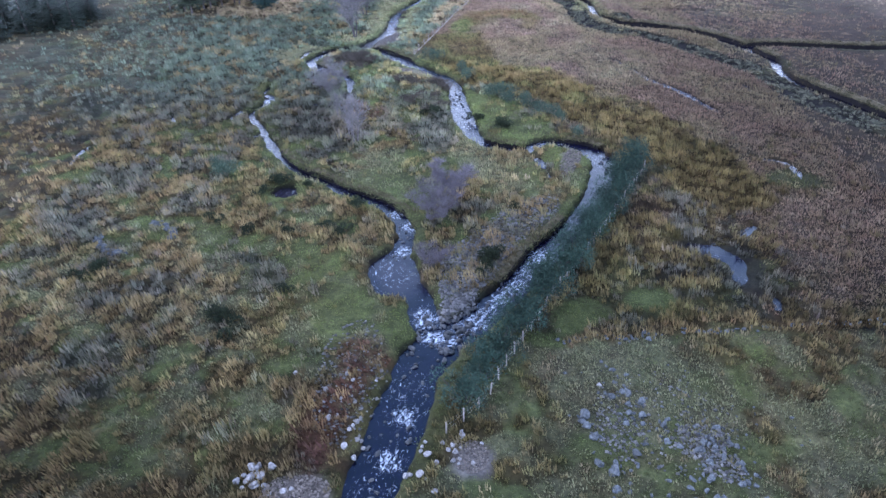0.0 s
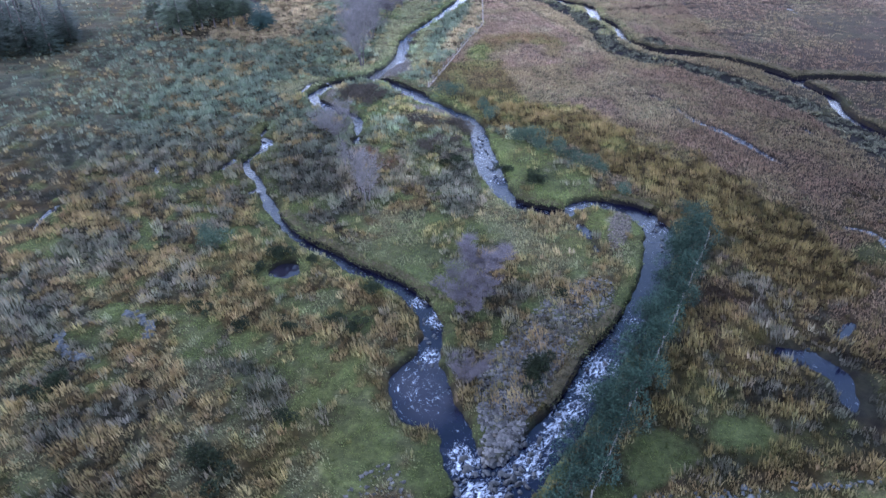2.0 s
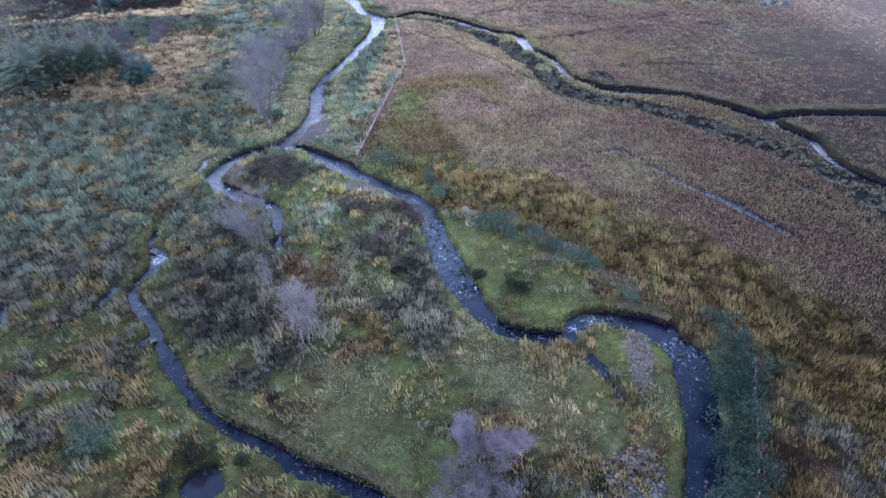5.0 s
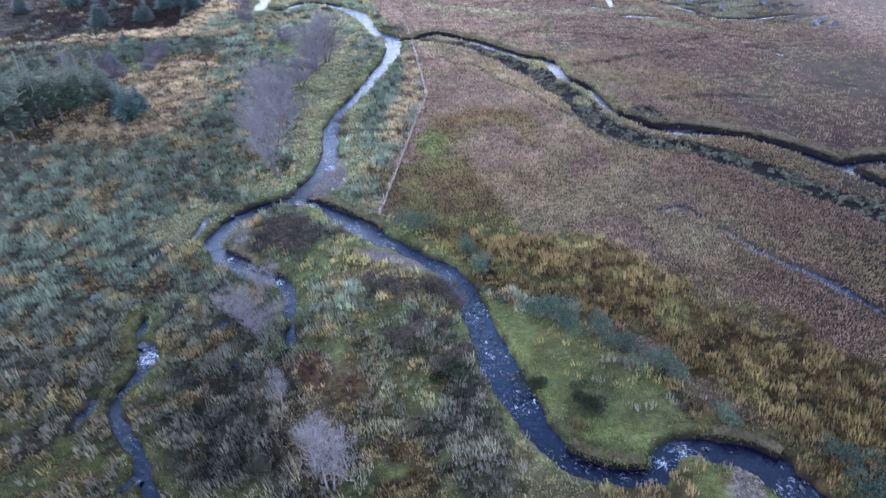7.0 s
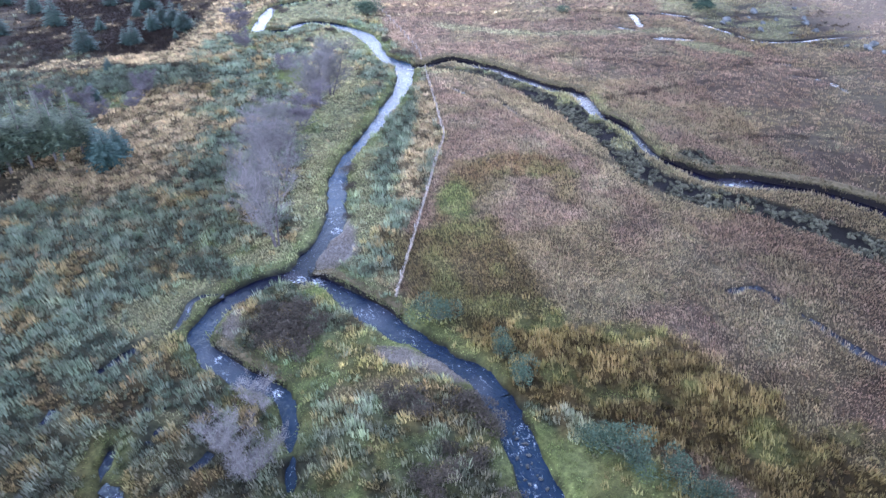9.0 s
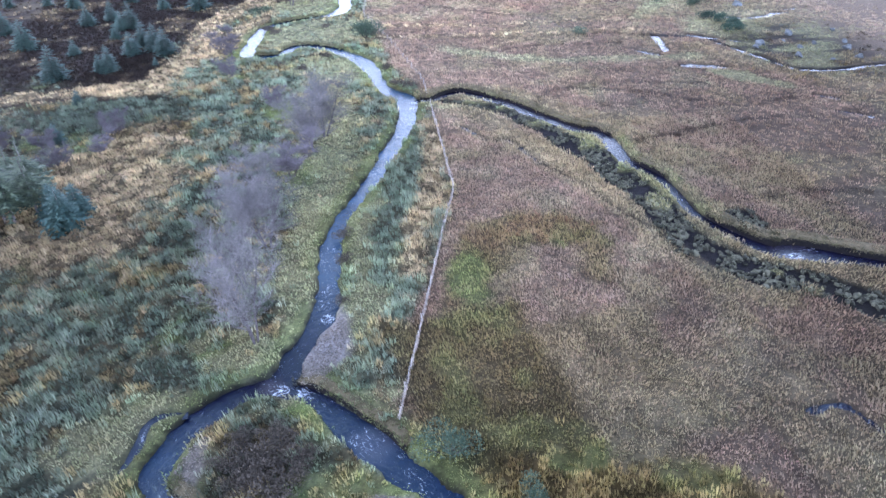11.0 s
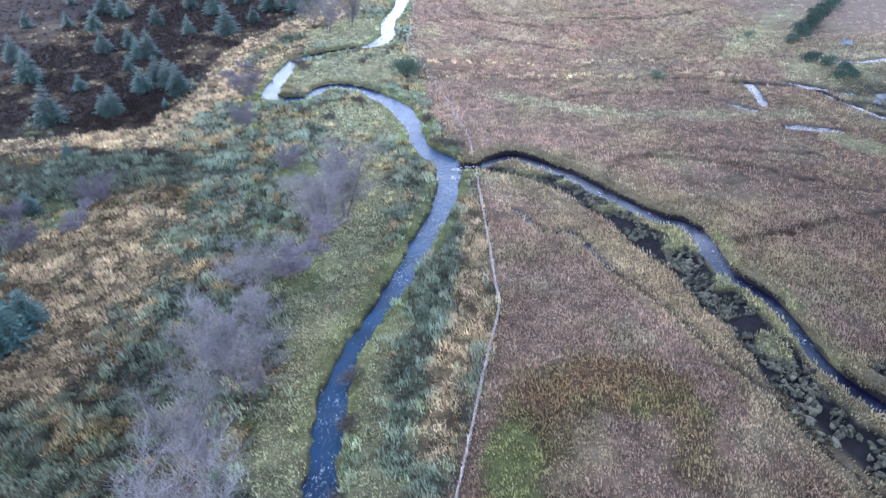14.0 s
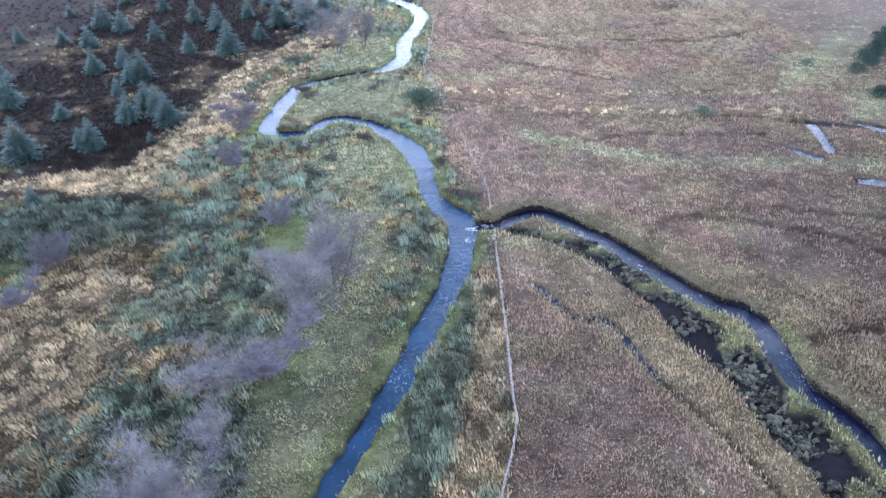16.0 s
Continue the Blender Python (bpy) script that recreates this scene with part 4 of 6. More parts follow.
def ribbon(name, rows, z, margin=0.38):
    s = spline(rows, 0.4)
    d = np.gradient(s[:, :2], axis=0)
    d /= np.hypot(d[:, 0], d[:, 1])[:, None] + 1e-9
    side_way = np.column_stack([-d[:, 1], d[:, 0]])
    across = np.linspace(-1, 1, 7)
    half = s[:, 2] / 2 + margin
    p = s[:, None, :2] + side_way[:, None, :] * (half[:, None] * across[None, :])[..., None]
    flatp = p.reshape(-1, 2)
    foam = np.zeros(len(flatp))
    for fx, fy, fr in RAPIDS:
        foam = np.maximum(foam, smooth(1.25, 0.3, np.hypot(flatp[:, 0] / K - fx, flatp[:, 1] / K - fy) / fr))
    for fx, fy, fr in RIFFLES:
        foam = np.maximum(foam, 0.38 * (0.5 + vnoise(flatp[:, 0], flatp[:, 1], 1.4, 18)) * smooth(1.25, 0.5, np.hypot(flatp[:, 0] / K - fx, flatp[:, 1] / K - fy) / fr))
    foam = np.maximum(foam, 0.05 + 0.9 * (fbm(flatp[:, 0], flatp[:, 1], 3.6, 8, 2) - 0.5))
    run = np.concatenate([[0], np.cumsum(np.hypot(*np.diff(s[:, :2], axis=0).T))])
    flow = np.stack([np.repeat(0.8 * run[:, None], 7, 1), 1.3 * half[:, None] * across[None, :], np.full((len(s), 7), 3.7 * len(rows))], -1).reshape(-1, 3)
    wave = 0.03 * (fbm(flatp[:, 0], flatp[:, 1], 0.9, 6, 2) - 0.5)
    verts = np.column_stack([flatp, (z if np.isscalar(z) else np.repeat(z(s), 7)) + wave])
    i = np.arange(len(verts)).reshape(len(s), 7)
    f = np.stack([i[:-1, :-1], i[1:, :-1], i[1:, 1:], i[:-1, 1:]], -1).reshape(-1, 4)[:, ::-1]
    me = flat_mesh(name, verts, f, M_WATER, None, shade=True)
    at = me.attributes.new("foam", "FLOAT", "POINT")
    at.data.foreach_set("value", foam.astype(np.float32))
    silt = np.zeros(len(flatp))
    for fx, fy, fr in SHALLOWS:
        silt = np.maximum(silt, 0.75 * (0.15 + 0.95 * fbm(flatp[:, 0], flatp[:, 1], 1.3, 28, 2)) * smooth(1.3, 0.3, np.hypot(flatp[:, 0] / K - fx, flatp[:, 1] / K - fy) / fr))
    at = me.attributes.new("chop", "FLOAT", "POINT")    # how far the wind and the bed ruffle it
    at.data.foreach_set("value", (0.24 + (0.34 if "tributary" in name else 0.46) * smooth(42, 66, flatp[:, 1] / K)).astype(np.float32))
    # how much reflected-sky blue is painted in, on the upstream river only
    at = me.attributes.new("sky_tint", "FLOAT", "POINT")
    at.data.foreach_set("value", ((0.65 if "river" in name else 0.0) * (0.30 * smooth(50, 58, flatp[:, 1] / K) * smooth(78, 74, flatp[:, 1] / K) + smooth(80, 90, flatp[:, 1] / K)) * (0.6 + 0.8 * vnoise(flatp[:, 0], flatp[:, 1], 2.0, 29))).astype(np.float32))
    at = me.attributes.new("silt", "FLOAT", "POINT")
    at.data.foreach_set("value", silt.astype(np.float32))
    at = me.attributes.new("flow", "FLOAT_VECTOR", "POINT")
    at.data.foreach_set("vector", flow.astype(np.float32).ravel())
    return new(name, me)


for i, (name, rows) in enumerate(COURSES):
    if "tributary" in name:
        surface = lambda s: WATER_Z - 0.12 + 0.30 * smooth(92, 104, s[:, 1] / K) * smooth(120, 112, s[:, 1] / K)
    elif "meander" in name or "upper" in name:
        surface = lambda s, i=i: WATER_Z + 0.008 * i + 0.26 * smooth(114, 126, s[:, 1] / K)
    else:
        surface = WATER_Z + 0.008 * i
    tagged(ribbon(name, rows, surface, 0.18 if "tributary" in name else 0.38), "dark peaty stream water with white riffles", "water", kind="structure")


TURF_RIM = []    # where the overhanging turf bears grass


def bank(name, rows, height, bare, seed):
    """The bare peat face of the bank that stands beyond the water, broken where turf hangs over it."""
    s = spline(rows, 0.25)
    reach = 1.0 if "tributary" in name else 0.5    # how far back the overhanging turf goes
    d = np.gradient(s[:, :2], axis=0)
    d /= np.hypot(d[:, 0], d[:, 1])[:, None] + 1e-9
    verts, faces, lip, lip_f = [], [], [], []
    for sgn in (-1, 1):
        n = sgn * np.column_stack([-d[:, 1], d[:, 0]])
        run = np.concatenate([[0], np.cumsum(np.hypot(*np.diff(s[:, :2], axis=0).T))]) + 40 * sgn
        tall = height * (0.55 + 0.75 * fbm(run, 0 * run, 4.0, seed, 2)) * (smooth(0.12, 0.5, n[:, 1]) if "tributary" in name else smooth(0.38, 0.85, n[:, 1]))
        tall = tall * (np.interp(s[:, 1] / K, (96, 106, 113), (1.0, 0.6, 0.42)) if "tributary" in name else 1.0)
        tall = tall * smooth(bare - 0.08, bare + 0.06, fbm(run, 0 * run, 6.0, seed + 3, 2))
        wob = 0.30 * (vnoise(run, 0 * run, 0.9, seed + 5) - 0.5) + 0.5 * (vnoise(run, 0 * run, 3.0, seed + 7) - 0.5)
        edge = s[:, 2] / 2 + (0.12 if "tributary" in name else -0.16) + 0.4 * wob
        top, brink = s[:, :2] + n * (edge + 0.22)[:, None], s[:, :2] + n * (edge + 1.0)[:, None]
        good = (tall > 0.05) & (sample(gap, brink[:, 0], brink[:, 1]) > 0.45) & (sample(gap, top[:, 0], top[:, 1]) > -0.25)
        runs = np.split(np.arange(len(s)), np.flatnonzero(np.diff(good.astype(int))) + 1)
        for run_i in runs:
            if not good[run_i[0]] or len(run_i) < 12:
                continue
            tops = np.array([min(0.34, max(level(*(s[i, :2] + n[i] * (edge[i] + 0.3 + 1.45 * reach))), -0.12)) for i in run_i])
            tops = np.convolve(np.pad(tops, 4, "edge"), np.ones(9) / 9, "valid") + 0.05
            last = None
            for j, i in enumerate(run_i):
                high = tall[i] * min(1.0, (j + 0.5) / 5, (len(run_i) - j - 0.5) / 5)
                foot = s[i, :2] + n[i] * edge[i]
                mid = foot + (top[i] - foot) * 0.3
                z1 = tops[j]
                k = len(verts)
                low = z1 - tall[i]    # the ends sink away under the turf
                verts += [(foot[0], foot[1], min(low - 0.25, -0.8)), (mid[0], mid[1], low + 0.55 * high), (top[i, 0], top[i, 1], low + high), (brink[i, 0], brink[i, 1], low + high - 0.10)]
                if last is not None:
                    for q in range(3):
                        f = (last + q, k + q, k + q + 1, last + q + 1)
                        faces.append(f if sgn < 0 else f[::-1])
                m = len(lip)
                for reach_m, up in ((0.14, -0.03), (0.30, 0.05), (0.30 + 0.80 * reach, 0.10), (0.30 + 1.40 * reach, 0.06), (0.30 + 1.85 * reach, -0.22)):
                    p = s[i, :2] + n[i] * (edge[i] + reach_m)
                    lip.append((p[0], p[1], low + high + up))
                    if reach_m < 1.5:
                        TURF_RIM.append(lip[-1])
                if last is not None:
                    for q in range(4):
                        f = (m - 5 + q, m + q, m + q + 1, m - 4 + q)
                        lip_f.append(f if sgn < 0 else f[::-1])
                last = k
    if not faces:
        return None
    edge_name = name.replace("bank", "turf_edge")
    tagged(new(edge_name, list_mesh(edge_name, lip, lip_f, M_TURF_EDGE, True)), "edge of matted turf overhanging a bare bank", "turf", kind="structure")
    return tagged(new(name, list_mesh(name, verts, faces, M_PEAT)), "steep bare face of black peat above the stream", "bank", kind="structure")


for i, (name, rows) in enumerate(COURSES):
    if "tributary" in name:
        rows = [(x, y + 0.12, 0.95 * w) for x, y, w in rows]
    height = 0.40 if "tributary" in name else 0.26 if "meander" in name else 0.40
    bank(name.replace("water", "bank"), rows, height, 0.05 if "tributary" in name else 0.42 if "meander" in name else 0.36, 200 + i)


def lie(s):
    """The height of shallow standing water: a little under the turf, evened out along its run."""
    z = sample(plain_z, s[:, 0], s[:, 1])
    k = min(9, len(z))
    return np.convolve(np.pad(z, (k // 2, k - 1 - k // 2), "edge"), np.ones(k) / k, "valid") - 0.17


for i, rows in enumerate(DITCHES + [RILL[:7]]):
    wide = [(a, b, c + 0.1) for a, b, c in rows]
    tagged(ribbon("runnel_water", wide, lie), "still water lying in a shallow boggy runnel", "water", kind="structure")
ang = np.linspace(0, 2 * np.pi, 40, endpoint=False)
pr = 1 + 0.06 * np.sin(3 * ang + 1)
pv = np.column_stack([POND[0] * K + (POND[2] * K + 0.3) * pr * np.cos(ang), POND[1] * K + (POND[3] * K + 0.3) * pr * np.sin(ang), np.full(40, WATER_Z)])
pond = new("pond_water", flat_mesh("pond_water", pv, [np.arange(40)[None, :]], M_WATER, shade=True))
pond.data.attributes.new("silt", "FLOAT", "POINT").data.foreach_set("value", np.full(40, 0.35, np.float32))
tagged(pond, "small round pond of dark still water", "water", kind="structure")


# ---------------------------------------------------------------- grasses, rushes and heather (countless: one mesh a kind)
rng = np.random.default_rng(7)


def clumps(name, x, y, tint, blades, height, lean, width, spread, label, category, vary=0.5, at_z=None):
    """Tufts at x, y: bent blades that rise from each foot, combed one way by wind and water."""
    n = len(x)
    if n == 0:
        return None
    z = sample(Z, x, y) if at_z is None else at_z
    size = rng.uniform(0.75, 1.25, n) * (0.6 + 0.8 * vnoise(x, y, 1.05, 97))
    shape = (n, blades)
    comb = 3.4 + 3.2 * (fbm(x, y, 9.0, 77, 2) - 0.5) + rng.normal(0, 0.5, n)
    az = rng.uniform(0, 2 * np.pi, shape)
    h = height * size[:, None] * rng.uniform(0.55, 1.2, shape)
    out = lean * h * rng.uniform(0.02, 0.42, shape)
    foot = spread * size[:, None] * np.sqrt(rng.uniform(0, 1, shape))
    bx, by = x[:, None] + foot * np.cos(az), y[:, None] + foot * np.sin(az)
    drift = 0.38 * lean * h * rng.uniform(0.7, 1.2, shape)
    ox, oy = out * np.cos(az) + drift * np.cos(comb)[:, None], out * np.sin(az) + drift * np.sin(comb)[:, None]
    w = 1.35 * width * rng.uniform(0.6, 1.4, shape) / 2
    turn = rng.uniform(0, 2 * np.pi, shape)
    sx, sy = np.cos(turn) * w, np.sin(turn) * w
    zb = z[:, None] - 0.05 + 0 * bx
    v = np.empty((n, blades, 3, 3))
    v[..., 0, :] = np.stack([bx - sx, by - sy, zb], -1)
    v[..., 1, :] = np.stack([bx + sx + 0.15 * ox, by + sy + 0.15 * oy, zb + 0.25 * h], -1)
    v[..., 2, :] = np.stack([bx + ox, by + oy, zb + h * (1 - 0.2 * lean)], -1)
    faces = np.arange(n * blades * 3).reshape(-1, 3)
    shade_var = rng.uniform(1 - 0.9 * vary, 1 + 1.2 * vary, n)[:, None] * (1 + rng.normal(0, 0.028, (n, 3)))
    tints = np.repeat(np.clip(tint * shade_var, 0.005, 0.8), blades * 3, axis=0)
    ob = new(name, flat_mesh(name, v.reshape(-1, 3), faces, M_BLADES, tints))
    return tagged(ob, label, category, kind="stuff")


GROWTH = {  # blades, height, lean, width, spread, label, category
    "moor": (11, 0.40, 0.60, 0.080, 0.42, "withered purple-brown moor grass in low tufts", "grass"),
    "rush": (15, 0.62, 0.42, 0.070, 0.26, "grey-green rushes in upright tufts on wet ground", "rushes"),
    "tan": (15, 0.56, 0.48, 0.072, 0.26, "rusty tan tussock grass in late autumn", "grass"),
    "green": (12, 0.18, 0.70, 0.085, 0.44, "short green turf in damp tufts", "grass"),
    "straw": (14, 0.48, 0.52, 0.076, 0.28, "bleached straw-coloured grass in thick tussocks", "grass"),
    "heath": (14, 0.42, 0.55, 0.085, 0.34, "dark brown heather in dense low cushions", "heather"),
    "olive": (15, 0.62, 0.48, 0.072, 0.26, "olive-brown tall grass in leaning tufts", "grass"),
    "sage": (13, 0.32, 0.65, 0.080, 0.40, "pale sage-green rough grass in soft tufts", "grass"),
    "fawn": (11, 0.40, 0.60, 0.080, 0.42, "yellowish dry moor grass in low tufts", "grass"),
    "dun": (11, 0.44, 0.60, 0.080, 0.42, "olive-brown damp moor grass in low tufts", "grass"),
    "bracken": (8, 0.55, 1.05, 0.140, 0.22, "dead red-brown bracken fronds", "bracken"),
}
# jittered stand points: a close stand along the valley, an open one beyond
stands = []
for x0, x1, y0, y1, step in ((-42, 44, 20, 150, 0.45), (-44, 6, 150, 190, 0.5), (-60, 62, 20, 150, 0.9), (-62, 66, 150, 262, 0.75), (56, 92, 138, 205, 0.85), (-100, 100, 70, 262, 1.7)):
    gx, gy = np.meshgrid(np.arange(x0, x1, step), np.arange(y0, y1, step))
    px, py = gx.ravel() + rng.uniform(-0.55, 0.55, gx.size) * step, gy.ravel() + rng.uniform(-0.55, 0.55, gx.size) * step
    keep = np.ones(px.size, bool)
    for a0, a1, b0, b1 in stands and [s[2] for s in stands]:
        keep &= ~((px > a0) & (px < a1) & (py > b0) & (py < b1))
    reach = 0.80 * np.hypot(py + 8, 34) + 4
    keep &= np.abs(px - 4) < reach
    stands.append((px[keep], py[keep], (x0, x1, y0, y1), step))
px = np.concatenate([s[0] for s in stands])
py = np.concatenate([s[1] for s in stands])
grow = np.concatenate([np.full(len(s[0]), max(1.0, s[3] / 0.95)) for s in stands])
dry = (sample(ragged, px, py) > 0.30) & (sample(fine_gap, px, py) > 0.12)
weights = np.stack([sample(cover[k], px, py) for k in KINDS])
sharp = weights ** 2.2
pick = (np.cumsum(sharp, 0) / sharp.sum(0) > rng.uniform(0, 1, px.size)[None, :]).argmax(0)
for k, spec in GROWTH.items():
    m = dry & (pick == KINDS.index(k))
    if k in ("rush", "tan", "straw", "olive"):
        m &= rng.uniform(0, 1, px.size) < np.where(grow > 1.0, 0.95, 0.90)
    local = np.stack([sample(colour[..., c], px[m], py[m]) for c in range(3)], -1)
    mixed = sum(np.array(TINT[q])[None, :] * (weights[n, m] / weights[:, m].sum(0))[:, None] for n, q in enumerate(KINDS))
    tint = 0.5 * np.array(TINT[k]) + 0.28 * mixed + 0.22 * local / GAP_SHADE.get(k, 1.0)
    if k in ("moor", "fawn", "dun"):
        tint = 0.25 * np.array(TINT[k]) + 0.25 * mixed + 0.5 * local / GAP_SHADE[k]
    far = smooth(56, 70, py[m] / K)[:, None]
    if k == "rush":
        tint = tint * (1 + far * np.array((-0.13, -0.07, -0.06)))
        tint = tint * (1 + (1 - far) * np.array((0.14, -0.02, 0.06)))
    # tall tufts tinted darker in hollows, lighter on crests, to stand for shade
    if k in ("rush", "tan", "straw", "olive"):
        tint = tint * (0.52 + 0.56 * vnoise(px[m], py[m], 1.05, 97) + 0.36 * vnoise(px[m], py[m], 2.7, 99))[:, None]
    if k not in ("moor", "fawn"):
        tint = tint * sample(place_tone, px[m], py[m])[:, None] ** 0.8
    blades, height, lean, width, spread, label, category = spec
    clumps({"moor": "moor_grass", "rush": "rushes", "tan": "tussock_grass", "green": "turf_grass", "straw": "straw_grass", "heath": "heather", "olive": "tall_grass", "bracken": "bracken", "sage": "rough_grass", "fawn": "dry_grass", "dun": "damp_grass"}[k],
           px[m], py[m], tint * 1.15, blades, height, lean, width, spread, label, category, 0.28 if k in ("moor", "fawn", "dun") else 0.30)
rim = np.array(TURF_RIM) + rng.normal(0, 0.12, (len(TURF_RIM), 3)) * (1, 1, 0)
rim_tint = np.stack([sample(colour[..., c], rim[:, 0], rim[:, 1] + 1.3) for c in range(3)], -1) * 0.9 + np.array((0.050, 0.050, 0.026))
clumps("bank_grass", rim[:, 0], rim[:, 1], rim_tint, 13, 0.26, 0.85, 0.075, 0.30, "matted grass hanging over the bare banks", "grass", 0.4, rim[:, 2] - 0.02)
# turf hummocks left standing in the black peat beside the tributary
M_HUMMOCK = material("weathered_turf_block", leafy((0.010, 0.011, 0.009), (0.092, 0.094, 0.066), 0.95))


def hummocks(name, x, y, label):
    """Eroded blocks of turf, in one mesh: jagged seven-sided lumps with an undercut foot and a tilted, broken crown."""
    n, k = len(x), 7
    size = rng.uniform(0.07, 0.24, n)
    t = np.linspace(0, 2 * np.pi, k, endpoint=False)[None, :] + rng.uniform(0, 6.28, (n, 1)) + rng.uniform(-0.3, 0.3, (n, k))
    rim = size[:, None] * rng.uniform(0.35, 1.45, (n, k))
    turn, long_by = rng.uniform(0, np.pi, (n, 1)), rng.uniform(1.0, 2.3, (n, 1))
    z = sample(Z, x, y)
    tilt = rng.uniform(-0.5, 0.5, (n, 2))
    rings = []
    for scale, up in ((0.85, -0.15), (1.0, 0.10), (0.5, 0.22)):
        ax, ay = scale * rim * np.cos(t) * long_by, scale * rim * np.sin(t)
        px_, py_ = ax * np.cos(turn) - ay * np.sin(turn), ax * np.sin(turn) + ay * np.cos(turn)
        lift = (tilt[:, :1] * px_ + tilt[:, 1:] * py_) * (up > 0)
        rings.append(np.stack([x[:, None] + px_, y[:, None] + py_, z[:, None] + up + lift + rng.uniform(-0.05, 0.06, (n, k))], -1))
    v = np.concatenate(rings, 1)
    i = np.arange(k)
    j = (i + 1) % k
    side = np.concatenate([np.stack([i, j, j + k, i + k], -1), np.stack([i + k, j + k, j + 2 * k, i + 2 * k], -1)])
    base = (np.arange(n) * 3 * k)[:, None, None]
    me = flat_mesh(name, v.reshape(-1, 3), [(base + side[None]).reshape(-1, 4), (base + (2 * k + i)[None, None]).reshape(-1, k)], M_HUMMOCK)
    return tagged(new(name, me), label, "turf", kind="stuff")


hx, hy = rng.uniform(6, 60, 90000), rng.uniform(70, 166, 90000)
lump = (sample(hag, hx, hy) > 0.5) & (rng.uniform(0, 1, 90000) < 0.50) & (fbm(hx, hy, 1.2, 88, 2) > 0.43)
hummocks("peat_hummocks", hx[lump], hy[lump], "grey eroded turf hummocks in black peat")
top_x, top_y = hx[lump][::2], hy[lump][::2]
clumps("hummock_tops", top_x, top_y, np.array((0.150, 0.158, 0.112)) * rng.uniform(0.5, 1.15, (len(top_x), 1)), 11, 0.15, 0.9, 0.07, 0.24, "short grey-green grass on eroded hummocks", "grass", 0.4, sample(Z, top_x, top_y) + 0.18)
hx, hy = rng.uniform(6, 60, 90000), rng.uniform(70, 166, 90000)
lump = (sample(band, hx, hy) > 0.3) & (sample(hag, hx, hy) < 0.4) & (fbm(hx, hy, 0.9, 88, 2) > 0.5)
clumps("peat_hummock_grass", hx[lump], hy[lump], np.tile(np.array((0.165, 0.165, 0.115)), (int(lump.sum()), 1)), 8, 0.22, 0.7, 0.08, 0.18, "pale grass on hummocks in black peat", "grass")


# ---------------------------------------------------------------- trees
def tube(verts, faces, a, b, ra, rb, sides):
    """A tapered limb from a to b, added to the lists."""
    way = (b - a).normalized()
    u = way.orthogonal().normalized()
    w = way.cross(u)
    k = len(verts)
    for c, r in ((a, ra), (b, rb)):
        for i in range(sides):
            t = 2 * math.pi * i / sides
            verts.append(c + u * (r * math.cos(t)) + w * (r * math.sin(t)))
    for i in range(sides):
        j = (i + 1) % sides
        faces.append((k + i, k + j, k + sides + j, k + sides + i))


def bare_tree(name, seed, height, stems, wide, label, bark=None, twigs=None, dense=4):
    """A leafless birch or alder: stems and limbs in one mesh, the haze of fine twigs in another."""
    r = random.Random(seed)
    wood, wood_f, fine, fine_f = [], [], [], []

    def spray(a, way, length, thick):
        """A thin bent shoot: two narrow faces."""
        b = a + way * length * 0.5
        c = b + (way + Vector((r.gauss(0, 0.16), r.gauss(0, 0.16), r.gauss(0.16, 0.12)))).normalized() * length * 0.5
        across = way.cross(Vector((r.gauss(0, 1), r.gauss(0, 1), r.gauss(0, 1)))).normalized() * thick
        k = len(fine)
        fine.extend([a - across, a + across, b + across * 0.8, b - across * 0.8, c])
        fine_f.extend([(k, k + 1, k + 2, k + 3), (k + 3, k + 2, k + 4)])

    def limb(a, way, length, radius, depth):
        steps = 5 if depth == 0 else 3
        p, d = a, way.copy()
        for i in range(steps):
            d = (d + Vector((r.gauss(0, 0.08), r.gauss(0, 0.08), 0.05 if depth else 0.03))).normalized()
            q = p + d * (length / steps)
            ra, rb = radius * (1 - 0.85 * i / steps), radius * (1 - 0.85 * (i + 1) / steps)
            tube(wood, wood_f, p, q, ra, rb, 6 if depth == 0 else 3)
            if depth < 2 and (depth or i):
                for _ in range(3 if depth == 0 else 2):
                    t = r.random() * 2 * math.pi
                    out = Vector((math.cos(t) * wide, math.sin(t) * wide, r.uniform(0.10, 0.80))).normalized()
                    limb(p.lerp(q, r.random()), (out + d * 0.35).normalized(), length * r.uniform(0.34, 0.52) * (1 - 0.10 * i), rb * 0.55, depth + 1)
            if depth >= 1:
                for _ in range(dense):
                    t = r.random() * 2 * math.pi
                    out = (Vector((math.cos(t) * wide, math.sin(t) * wide, r.uniform(-0.35, 0.85))).normalized() * 1.2 + d).normalized()
                    spray(p.lerp(q, r.random()), out, height * r.uniform(0.08, 0.16), 0.009)
            p = q

    for s in range(stems):
        t = 2 * math.pi * (s + 0.6 * r.random()) / stems
        lean_out = 0.05 if stems == 1 else r.uniform(0.12, 0.42) * wide if stems < 5 else r.uniform(0.15, 1.3)
        foot = Vector((math.cos(t), math.sin(t), 0)) * (0.0 if stems == 1 else 0.16)
        limb(foot - Vector((0, 0, 0.25)), Vector((math.cos(t) * lean_out, math.sin(t) * lean_out, 1)).normalized(), height * r.uniform(0.80, 0.92), 0.020 * height / math.sqrt(stems), 0)
    root = new(name)
    part("trunk", list_mesh(name + "_trunk", wood, wood_f, bark or M_BARK, True), root)
    part("crown", list_mesh(name + "_twigs", fine, fine_f, twigs or M_TWIG), root)
    return tagged(root, label, "tree")


